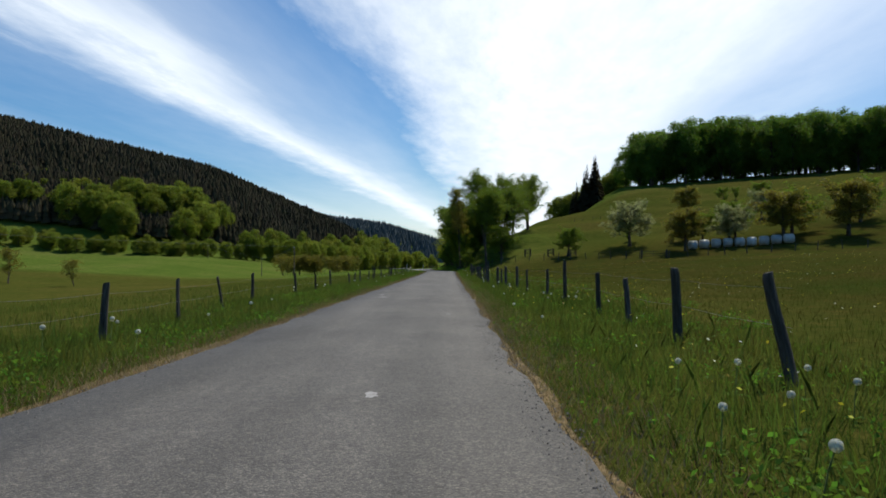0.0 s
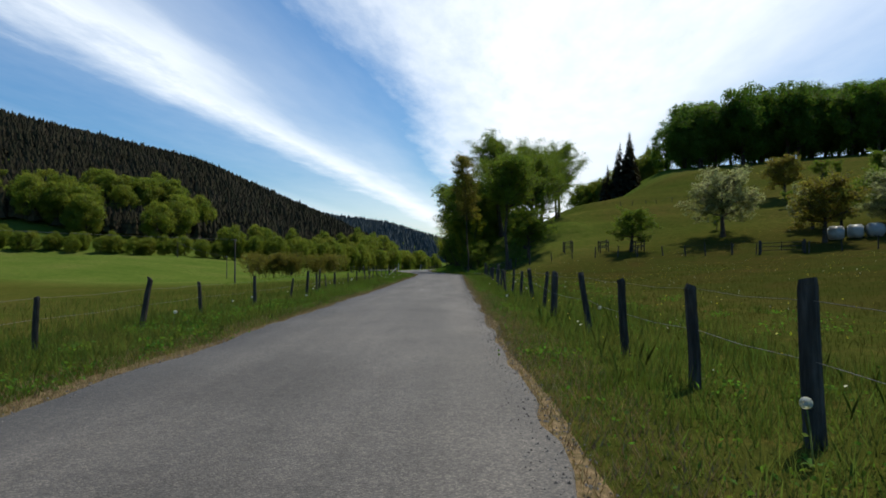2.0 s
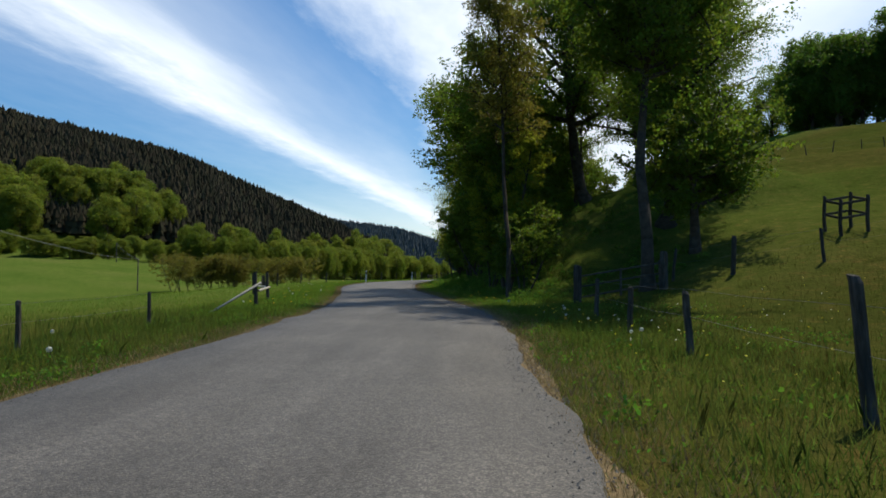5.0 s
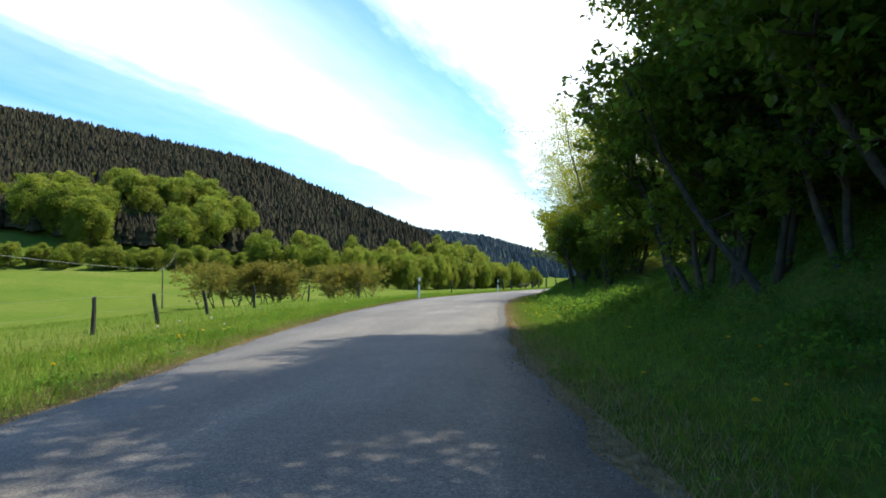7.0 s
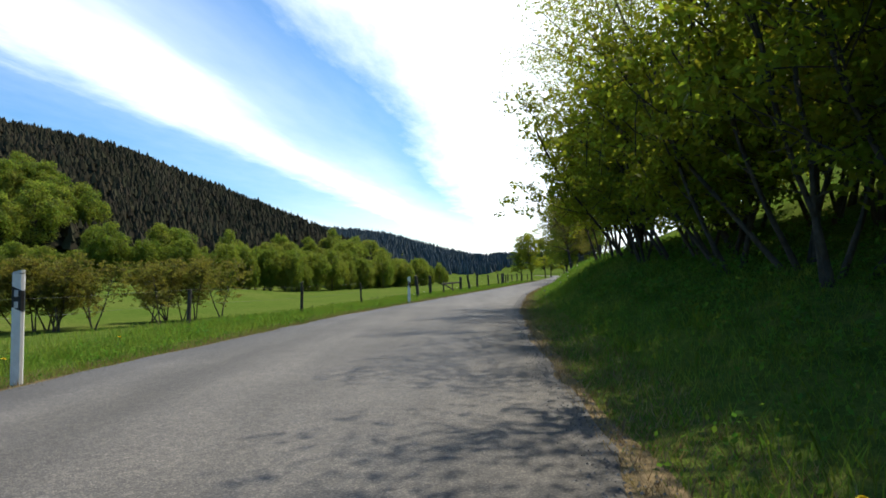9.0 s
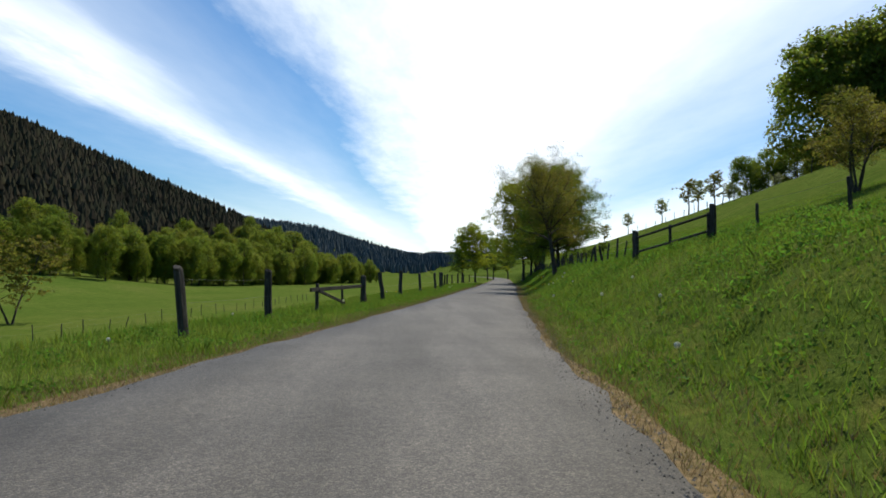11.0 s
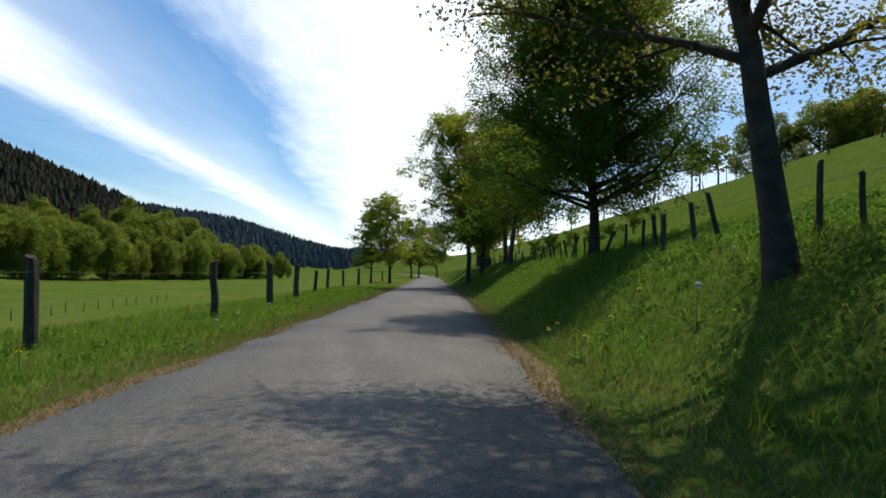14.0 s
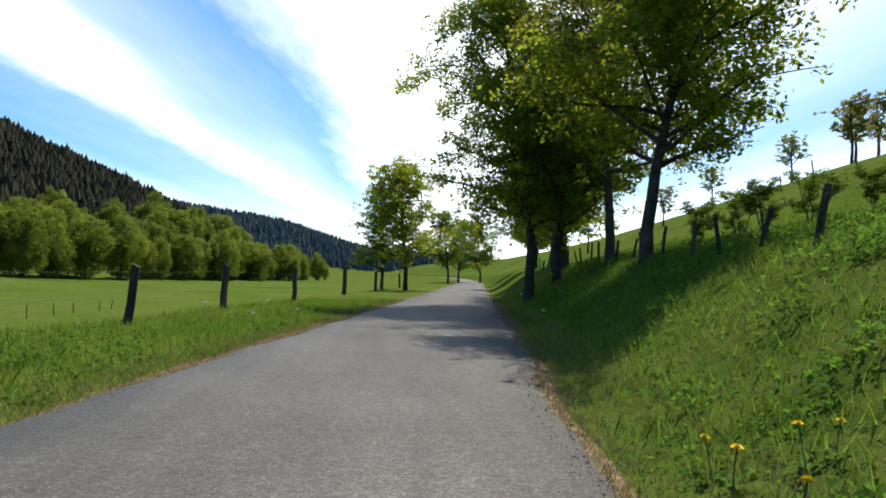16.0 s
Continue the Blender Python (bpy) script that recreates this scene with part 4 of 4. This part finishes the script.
# trees up the pasture beyond the bank
UP = [tree_meshes(45 + i, 4.5, 1.8, 1.0, 0.1, 2500, 0.1, (LEAF_PALE, LEAF_OLIVE)[i], 16, 0.7, thin=0.012) for i in range(2)]
for x, y, s, k in ((38, 233, 0.9, 0), (41, 231, 1.2, 1), (44, 234, 1.2, 0), (47.5, 235.7, 1.4, 1), (50, 236, 0.9, 0), (35, 238, 0.8, 0), (32, 240, 0.8, 1), (55, 232, 0.9, 0), (28, 246, 1.0, 1)):
    tree("orchard_tree", ("small blossoming", "small leafy")[k] + " fruit tree high on the pasture", UP[k], x, y, rng.uniform(0, 360), 0.8 * s, group="upper orchard")
for i in range(9):
    a = i / 8
    tree("bush", "low leafy bush along the bank's fence", BUSH[i % 2], 14.6 + 2.6 * a + rng.normal(0, 0.2), 205 - 4.5 * a + rng.normal(0, 0.2), rng.uniform(0, 360), rng.uniform(0.22, 0.34), category="bush", group="fence bushes")

# woods on the hill
FAR = [dome_meshes(50 + i, 15, 5.2, 0.2, 0.25, 120, 13000, 0.21, LEAF_FAR) for i in range(4)]
HILL = [dome_meshes(55 + i, 15, 4.9, 0.7, 0.28, 110, 13000, 0.2, LEAF_WOOD) for i in range(3)]
for i in range(69):
    a = (i % 23) / 22
    tree("wood_tree", "tall beech at the edge of the hill wood", HILL[rng.integers(3)], 55 + 68 * a + rng.normal(0, 2.5), 171 - 12 * a + (i // 23) * 6 + rng.normal(0, 2), rng.uniform(0, 360), rng.uniform(0.95, 1.2) * min(1, 0.72 + a * 3), group="hill wood")
for i in range(9):
    a = i / 8
    tree("wood_tree", "tall leafy tree at the edge of the upper wood", FAR[rng.integers(4)], 37.6 + 18 * a + rng.normal(0, 0.6), 200 - 8 * a + rng.normal(0, 1), rng.uniform(0, 360), rng.uniform(0.85, 0.95), group="upper wood")
for i in range(9):
    tree("wood_tree", "leafy tree along the top of the pasture", FAR[i % 4], 54.5 + 2.8 * i + rng.normal(0, 0.8), 237 - 0.4 * i + rng.normal(0, 1.5), rng.uniform(0, 360), rng.uniform(0.5, 0.65), group="upper wood")


def spruce_meshes(seed, h):
    g = np.random.default_rng(seed)
    vs = []
    for z in np.arange(0.12, 1.0, 0.028):
        r = (1 - z) * 0.25 * h + 0.15
        n = int(7 + 8 * (1 - z))
        for i in range(n):
            a, rr = g.uniform(0, 6.28), r * g.uniform(0.75, 1.1)
            c, s = math.cos(a), math.sin(a)
            w = 0.22 * rr + 0.12
            vs.append(((0, 0, z * h + 0.1), (c * rr * 0.6 - s * w, s * rr * 0.6 + c * w, z * h - 0.12 * rr), (c * rr, s * rr, z * h - 0.45 * rr), (c * rr * 0.6 + s * w, s * rr * 0.6 - c * w, z * h - 0.12 * rr)))
    return [tubes("trunk", [((0, 0, -0.3), (0, 0, h * 0.95), 0.2, 0.02)], BARK)], quads("crown", vs, NEEDLE)


SPRUCE = [spruce_meshes(60 + i, 14) for i in range(2)]
for x, y, s in ((37, 174, 0.6), (38.5, 176, 0.75), (40, 173, 0.85), (41.5, 176, 0.95), (43, 174, 1.0), (44.5, 178, 1.0), (46, 198, 1.1), (50, 196, 1.2), (54, 194, 1.2), (48, 202, 1.2), (124, 160, 1.0)):
    tree("spruce_tree", "dark spruce at the wood's edge", SPRUCE[rng.integers(2)], x, y, rng.uniform(0, 360), s, group="spruces")

# wood and hedgerow on the far side of the meadow
for i in range(72):
    x, y = rng.uniform(-232, -112), 0
    y = 272 + (x + 112) * -0.02 + rng.uniform(0, 46)
    tree("wood_tree", "bright leafy tree at the foot of the spruce slope", FAR[rng.integers(4)], x, y, rng.uniform(0, 360), min(1.3, max(0.5, (0.152 * (y - 7) - float(ground_z(x, y))) / 15)) * rng.uniform(0.88, 1.0), group="valley wood")
path = [(-215, 234), (-165, 246), (-132, 259), (-102, 262), (-84, 272), (-66, 285), (-56, 305), (-46, 330), (-34, 365), (-20, 410), (-8, 450)]
for i, (x, y) in enumerate(row(path, 2.5, 2.4)):
    small = y < 270
    tree("hedgerow_tree", "small leafy tree in the row along the meadow", FAR[i % 4], x, y, rng.uniform(0, 360), rng.uniform(0.38, 0.55) if small else rng.uniform(0.5, 0.95), group="meadow tree row", wide=1.15 if small else rng.uniform(0.65, 0.95))
for i, (x, y) in enumerate(row([(-84, 300), (-66, 335), (-50, 380), (-35, 425)], 3.4, 3.5)):
    tree("hedgerow_tree", "leafy tree in the row along the meadow", FAR[i % 4], x, y, rng.uniform(0, 360), rng.uniform(0.7, 1.15), group="meadow tree row", wide=rng.uniform(0.65, 0.95))
ALDER = [tree_meshes(65 + i, 5.6, 2.2, 0.9, 0.06, 6000, 0.08, LEAF_OLIVE, 24, 0.8, 0.45, 0.14, thin=0.012, stems=2) for i in range(2)]
for i in range(22):
    tree("alder_tree", "thin-stemmed alder in a thicket in the meadow", ALDER[i % 2], -47 + 17 * i / 21 + rng.normal(0, 1.2), 177 + 18 * i / 21 + rng.normal(0, 3), rng.uniform(0, 360), rng.uniform(0.85, 1.2), group="alder thicket")
for x, y, s in ((-44, 62, 0.6), (-47, 58, 0.7), (-36, 60, 0.45)):
    tree("alder_tree", "thin bare-looking bush in the meadow", ALDER[0], x, y, rng.uniform(0, 360), s)

# spruce wood on the spur
g = np.random.default_rng(9)
vs = []
n = 0
while n < 24000:
    x, y = g.uniform(-600, -24), g.uniform(220, 470)
    yc = 434 + 0.25 * (x + 34)
    foot = float(np.interp(x, [-255, -128, -51, -26], [180, 178, 102, 51]))
    if y > yc + 18 or y < yc - foot * 0.72:
        continue
    n += 1
    z, h = float(ground_z(x, y)), 8.6 + g.normal(0, 0.8)
    for k in range(3):
        zb, rb, zt = z + h * (0.2 + 0.25 * k), (2.3 - 0.5 * k) * g.uniform(0.8, 1.15), z + h * (0.62 + 0.19 * k)
        a0 = g.uniform(0, 6)
        ring = [(x + rb * math.cos(a0 + j * 1.2566) * g.uniform(0.7, 1.2), y + rb * math.sin(a0 + j * 1.2566) * g.uniform(0.7, 1.2), zb - g.uniform(0, 0.8)) for j in range(5)]
        for j in range(5):
            vs.append((ring[j], ring[(j + 1) % 5], (x, y, zt)))
tagged(new("spruce_wood", quads("spruce_wood", vs, NEEDLE, 3)), "dark dense spruce wood on the valley side", "wood", kind="stuff")
vs = []
for i in range(5200):
    x, y = g.uniform(-700, 190), g.uniform(1000, 1330)
    z, h, r = float(ground_z(x, y)), g.uniform(11, 16), g.uniform(3.2, 5)
    a0 = g.uniform(0, 6)
    ring = [(x + r * math.cos(a0 + j * 1.2566), y + r * math.sin(a0 + j * 1.2566), z) for j in range(5)]
    for j in range(5):
        vs.append((ring[j], ring[(j + 1) % 5], (x, y, z + h)))
tagged(new("distant_wood", quads("distant_wood", vs, HAZY_NEEDLE, 3)), "distant wooded hill, paled and blued for haze", "wood", kind="stuff")


# ---- grass, herbs, flowers ----
def blades(name, x, y, h, w, mat, g, label, bend=0.35, lift=0.0):
    n = len(x)
    z = ground_z(x, y) + lift
    p = np.stack([x, y, z - 0.02], 1)
    a = g.uniform(0, 2 * math.pi, n)
    side = np.stack([np.cos(a), np.sin(a), np.zeros(n)], 1) * (w / 2)[:, None]
    b = g.uniform(0, 2 * math.pi, n)
    out = np.stack([np.cos(b), np.sin(b), np.zeros(n)], 1) * (h * bend * g.uniform(0.2, 1.2, n))[:, None]
    top = p + out + np.stack([np.zeros(n), np.zeros(n), h], 1)
    mid = p + out * 0.35 + np.stack([np.zeros(n), np.zeros(n), h * 0.55], 1)
    v = np.stack([p - side, p + side, mid + side * 0.8, top, mid - side * 0.8], 1)
    return tagged(new(name, quads(name, v, mat, 5)), label, "grass", kind="stuff")


def scatter(edge, sgn, lo, hi, y0, y1, n, g, power=1.0):
    y = g.uniform(y0, y1, n)
    o = lo + (hi - lo) * g.uniform(0, 1, n) ** power
    return edge(y) + sgn * o, y


g = np.random.default_rng(21)
patch = np.random.default_rng(4)


def clumped(x, y, keep, g, scale=0.9):
    v = np.array([noise.noise((a * scale, b * scale, 3.1)) for a, b in zip(x, y)])
    k = g.uniform(0, 1, len(x)) < np.clip(keep + v * 0.9, 0.05, 1)
    return x[k], y[k], v[k]


def turf(name, x, y, h, w, mat, g, label):
    """Short grass, one sliver a blade."""
    n = len(x)
    a, b = g.uniform(0, 6.283, n), g.uniform(0, 6.283, n)
    p = np.stack([x, y, ground_z(x, y) - 0.01], 1)
    side = np.stack([np.cos(a) * w, np.sin(a) * w, np.zeros(n)], 1) * 0.5
    top = p + np.stack([np.cos(b) * h * 0.6, np.sin(b) * h * 0.6, h], 1)
    return tagged(new(name, quads(name, np.stack([p - side, p + side, top], 1), mat, 3)), label, "grass", kind="stuff")


for edge, sgn in ((edge_right, 1), (edge_left, -1)):
    for y0, y1, n, mat, lab in ((0.5, 94, 50000, GRASS, "tall dark green grass on the verge"), (90, 216, 36000, LUSH, "lush bright green grass on the verge")):
        x, y = scatter(edge, sgn, 0.15, 3.4, y0, y1, n, g, 1.2)
        x, y, v = clumped(x, y, 0.65, g)
        o = np.abs(x - edge(y))
        h = (0.04 + (0.14 if y0 < 50 else 0.085) * step(o / 1.1)) * g.uniform(0.5, 1.6, len(x)) * (1 + 0.6 * v)
        blades("verge_grass", x, y, h, g.uniform(0.003, 0.0065, len(x)), mat, g, lab)
        x, y = scatter(edge, sgn, 0.05, 3.4, y0, y1, 130000, g, 1.15)
        o = np.abs(x - edge(y))
        turf("turf", x, y, (0.02 + 0.075 * step(o / 0.9)) * g.uniform(0.5, 1.6, len(x)), g.uniform(0.007, 0.014, len(x)), mat, g, "short dense turf on the verge")
        x, y = scatter(edge, sgn, 0.2, 3.2, y0, y1, n // 2, g, 1.2)
        x, y, v = clumped(x, y, 0.3, g, 1.7)
        c = np.stack([x, y, ground_z(x, y) + g.uniform(0.01, 0.08, len(x))], 1)
        tagged(new("verge_herbs", leaf_mesh(c, 0.017, g, HERB, 0.3)), "low clover and plantain leaves in the verge", "herbs", kind="stuff")
    x, y = scatter(edge, sgn, -0.02, 0.8, 0.5, 216, 170000, g, 1.5)
    turf("dry_grass", x, y, g.uniform(0.02, 0.1, len(x)), g.uniform(0.005, 0.011, len(x)), DRY, g, "short dry brown grass at the asphalt's edge")
    for y0, y1, mat in ((0.5, 92, GRASS), (92, 216, LUSH)):
        x, y = scatter(edge, sgn, 0.04, 0.55, y0, y1, 36000, g, 0.75)
        x, y, v = clumped(x, y, 0.55, g, 1.6)
        turf("turf", x, y, g.uniform(0.02, 0.065, len(x)), g.uniform(0.006, 0.012, len(x)), mat, g, "tufts of short grass creeping over the dry edge")
    # grit washed to the edge of the asphalt
    x, y = scatter(edge, sgn, -0.28, 0.14, 0.5, 216, 14000 if sgn < 0 else 34000, g)
    n = len(x)
    r = g.uniform(0.004, 0.014, n)[:, None]
    c = np.stack([x, y, np.maximum(ground_z(x, y) + 0.012, np.where((x - edge(y)) * sgn < 0, 0.0, -1))], 1)
    a = g.uniform(0, 6.283, n)
    u, w = np.stack([np.cos(a), np.sin(a), 0 * a], 1) * r, np.stack([-np.sin(a), np.cos(a), 0 * a], 1) * r
    t = np.stack([0 * a, 0 * a, r[:, 0] * 0.9], 1)
    tri = np.concatenate([np.stack([c + p, c + q, c + t], 1) for p, q in ((u, w), (w, -u), (-u, -w), (-w, u))])
    tagged(new("grit", quads("grit", tri, PEBBLE, 3)), "loose grit and small stones along the asphalt", "gravel", kind="stuff")
x, y = scatter(edge_right, 1, 2.6, 26, 0, 96, 90000, g, 1.9)
blades("pasture_grass", x, y, g.uniform(0.05, 0.15, len(x)), g.uniform(0.006, 0.012, len(x)), HAY, g, "brownish hay grass in the field beside the lane")
x, y = scatter(edge_right, 1, 3.0, 10, 146, 216, 140000, g, 1.2)
turf("bank_turf", x, y, g.uniform(0.02, 0.075, len(x)), g.uniform(0.008, 0.015, len(x)), LUSH, g, "grass on the sunny bank")
x, y = scatter(edge_left, -1, 3.2, 22, 0, 94, 35000, g, 1.6)
blades("pasture_grass", x, y, g.uniform(0.1, 0.26, len(x)), g.uniform(0.006, 0.014, len(x)), GRASS, g, "meadow grass beyond the fence")
x, y = scatter(edge_left, -1, 3.2, 22, 92, 216, 45000, g, 1.6)
blades("pasture_grass", x, y, g.uniform(0.08, 0.2, len(x)), g.uniform(0.006, 0.014, len(x)), LUSH, g, "lush meadow grass beyond the fence")

# nettles and broad-leaved herbs
cs = []
for y0, y1, lo, hi, n in ((104, 126, 1.4, 5.5, 26000), (126, 150, 1.0, 4.5, 16000), (151, 216, 0.8, 6.2, 110000), (88, 104, 1.5, 4.5, 9000)):
    x, y = scatter(edge_right, 1, lo, hi, y0, y1, n, g)
    x, y, v = clumped(x, y, 0.4, g, 0.6)
    cs.append(np.stack([x, y, ground_z(x, y) + g.uniform(0.01, 0.13, len(x)) * (0.8 + 0.8 * v)], 1))
c = np.concatenate(cs)
tagged(new("nettles", leaf_mesh(c, 0.021, g, HERB, 0.3)), "patches of nettles and broad-leaved herbs on the bank", "herbs", kind="stuff")

# tussocks and herb clumps that stand out of the turf
for edge, sgn, hi in ((edge_right, 1, 5.5), (edge_left, -1, 2.6)):
    for y0, y1, mat, count in ((1, 92, GRASS, 420), (92, 215, LUSH, 620)):
        x, y = scatter(edge, sgn, 0.35, hi, y0, y1, count, g, 1.3)
        k = 34
        r = np.repeat(g.uniform(0.04, 0.13, count), k)
        px, py = np.repeat(x, k) + g.normal(0, 1, count * k) * r, np.repeat(y, k) + g.normal(0, 1, count * k) * r
        h = np.repeat(g.uniform(0.1, 0.24, count), k) * g.uniform(0.5, 1.1, count * k)
        blades("grass_tussocks", px, py, h, g.uniform(0.004, 0.008, count * k), mat, g, "tussocks of taller grass in the turf", 0.5)
        x, y = scatter(edge, sgn, 0.4, hi, y0, y1, count // 2, g, 1.1)
        k = 90
        r = np.repeat(g.uniform(0.08, 0.26, count // 2), k)
        px, py = np.repeat(x, k) + g.normal(0, 1, len(r)) * r, np.repeat(y, k) + g.normal(0, 1, len(r)) * r
        c = np.stack([px, py, ground_z(px, py) + g.uniform(0.02, 1, len(r)) * np.repeat(g.uniform(0.06, 0.2, count // 2), k)], 1)
        tagged(new("herb_clumps", leaf_mesh(c, 0.022, g, HERB, 0.4)), "clumps of dark broad-leaved herbs in the grass", "herbs", kind="stuff")

# tall grass along the fence line
x, y = scatter(edge_right, 1, 0.9, 2.9, 2, 70, 22000, g)
x, y, v = clumped(x, y, 0.35, g, 0.7)
blades("tall_grass", x, y, g.uniform(0.1, 0.34, len(x)) * (1 + 0.5 * v), g.uniform(0.004, 0.008, len(x)), GRASS, g, "tall green grass along the fence posts", 0.45)


def herb_stand(label, lo, hi, y0, y1, count, tall, leaves, seed, size=0.03):
    """Waist-low stands of nettles: leaves in tiers round many upright stalks."""
    g = np.random.default_rng(seed)
    x, y = scatter(edge_right, 1, lo, hi, y0, y1, count, g)
    x, y, v = clumped(x, y, 0.45, g, 0.5)
    n = len(x)
    r = np.repeat(g.uniform(0.12, 0.38, n), leaves)
    a, q = g.uniform(0, 6.283, n * leaves), np.sqrt(g.uniform(0, 1, n * leaves))
    px, py = np.repeat(x, leaves) + np.cos(a) * q * r, np.repeat(y, leaves) + np.sin(a) * q * r
    top = np.repeat(tall * g.uniform(0.5, 1.15, n), leaves) * (1 - 0.6 * q * q)
    c = np.stack([px, py, ground_z(px, py) + top * g.uniform(0.15, 1, n * leaves) ** 0.6], 1)
    tagged(new("herb_stand", leaf_mesh(c, size, g, HERB, 0.8)), label, "herbs", kind="stuff")


herb_stand("lush stands of nettles on the sunny bank", 1.3, 6.5, 113, 127, 330, 0.42, 150, 301)
herb_stand("nettles and ground elder under the trees", 1.6, 9.0, 96, 113, 420, 0.4, 90, 302, 0.034)
herb_stand("nettles under the roadside hedge", 1.4, 5.0, 127, 150, 260, 0.35, 90, 303)
herb_stand("nettle patches on the grassy bank", 1.2, 5.8, 150, 214, 620, 0.24, 110, 304, 0.026)

# buttercups and daisies in the field
for mat, n, lab in ((BUTTER, 9000, "scattered yellow buttercups in the pasture"), (FLUFF, 2600, "scattered small white flowers in the pasture")):
    x, y = scatter(edge_right, 1, 1.0, 34, 0, 92, n, g, 1.2)
    x, y, v = clumped(x, y, 0.3, g, 0.12)
    c = np.stack([x, y, ground_z(x, y) + g.uniform(0.15, 0.3, len(x))], 1)
    tagged(new("meadow_flowers", leaf_mesh(c, 0.02, g, mat)), lab, "flowers", kind="stuff")


def dandelion(kind, seed):
    """One dandelion: a rosette of leaves, one stem and a flower or seed head."""
    g = np.random.default_rng(seed)
    clock = kind == "clock"
    h = 0.26 if clock else 0.16
    t = tagged(new("dandelion_clock" if clock else "dandelion"), "white dandelion seed head in the verge grass" if clock else "yellow dandelion in flower in the verge grass", "dandelion", "dandelion clocks" if clock else "dandelions")
    lean = (g.normal(0, 0.03), g.normal(0, 0.03))
    part("stem", tubes("stem", [((0, 0, -0.02), (lean[0] * 0.5, lean[1] * 0.5, h * 0.6), 0.004, 0.0035), ((lean[0] * 0.5, lean[1] * 0.5, h * 0.6), (*lean, h), 0.0035, 0.003)], STEM, 5), t)
    vs = []
    if clock:
        for _ in range(110):
            d = g.normal(0, 1, 3)
            d /= np.linalg.norm(d)
            u = np.cross(d, (0.3, 0.5, 0.8))
            u /= np.linalg.norm(u)
            w = np.cross(d, u)
            c = np.array([*lean, h]) + d * 0.024
            vs.append((c - u * 0.008, c - w * 0.008, c + u * 0.008, c + w * 0.008))
        part("seed_head", quads("seed_head", vs, FLUFF), t, "white fluffy seed ball")
    else:
        for ring, r, z in ((16, 0.024, 0.004), (14, 0.018, 0.010), (10, 0.011, 0.014)):
            for i in range(ring):
                a = 2 * math.pi * i / ring + g.uniform(-0.1, 0.1)
                c, s = math.cos(a), math.sin(a)
                o = np.array([*lean, h])
                vs.append((o + (0, 0, 0), o + (c * r * 0.6 - s * 0.004, s * r * 0.6 + c * 0.004, z), o + (c * r, s * r, z + 0.002), o + (c * r * 0.6 + s * 0.004, s * r * 0.6 - c * 0.004, z)))
        part("flower_head", quads("flower_head", vs, YELLOW), t, "yellow many-petalled flower")
    vs = []
    for i in range(7):
        a, ln = g.uniform(0, 6.28), g.uniform(0.05, 0.1)
        c, s = math.cos(a), math.sin(a)
        vs.append(((0, 0, 0.01), (c * ln * 0.5 - s * 0.011, s * ln * 0.5 + c * 0.011, 0.035), (c * ln, s * ln, 0.03), (c * ln * 0.5 + s * 0.011, s * ln * 0.5 - c * 0.011, 0.035)))
    part("leaf_rosette", quads("leaf_rosette", vs, HERB), t)
    return t


def sow(kind, places):
    protos = [dandelion(kind, 80 + i) for i in range(3)]
    for i, (x, y, s) in enumerate(places):
        m = pose(x, y, float(ground_z(x, y)), rng.normal(0, 6), rng.normal(0, 6), rng.uniform(0, 360)) @ Matrix.Scale(s, 4)
        if i < 3:
            protos[i].matrix_basis = m
        else:
            copy_thing(protos[i % 3], m)


places = []
for y0, y1, n in ((2, 6, 9), (6, 60, 24), (84, 92, 8), (148, 176, 16), (176, 214, 6)):
    for _ in range(n):
        y = rng.uniform(y0, y1)
        places.append((float(edge_right(y)) + rng.uniform(0.5, 2.2), y, rng.uniform(0.8, 1.15)))
for y0, y1, n in ((5, 85, 46), (90, 130, 14), (150, 214, 14)):
    for _ in range(n):
        y = rng.uniform(y0, y1)
        places.append((float(edge_left(y)) - rng.uniform(0.5, 2.6), y, rng.uniform(0.8, 1.15)))
sow("clock", places)
places = []
for y0, y1, n in ((86, 100, 22), (100, 110, 12), (114, 117, 26), (117, 130, 40), (174, 177, 8), (182, 182.7, 5), (183.2, 184, 5), (195.6, 196.4, 6), (177, 210, 10)):
    for _ in range(n):
        y = rng.uniform(y0, y1)
        places.append((float(edge_right(y)) + rng.uniform(0.5, 1.9), y, rng.uniform(0.9, 1.3)))
for y0, y1, n in ((92, 112, 30), (112, 140, 16), (170, 210, 8)):
    for _ in range(n):
        y = rng.uniform(y0, y1)
        places.append((float(edge_left(y)) - rng.uniform(0.5, 2.2), y, rng.uniform(0.9, 1.2)))
sow("flower", places)
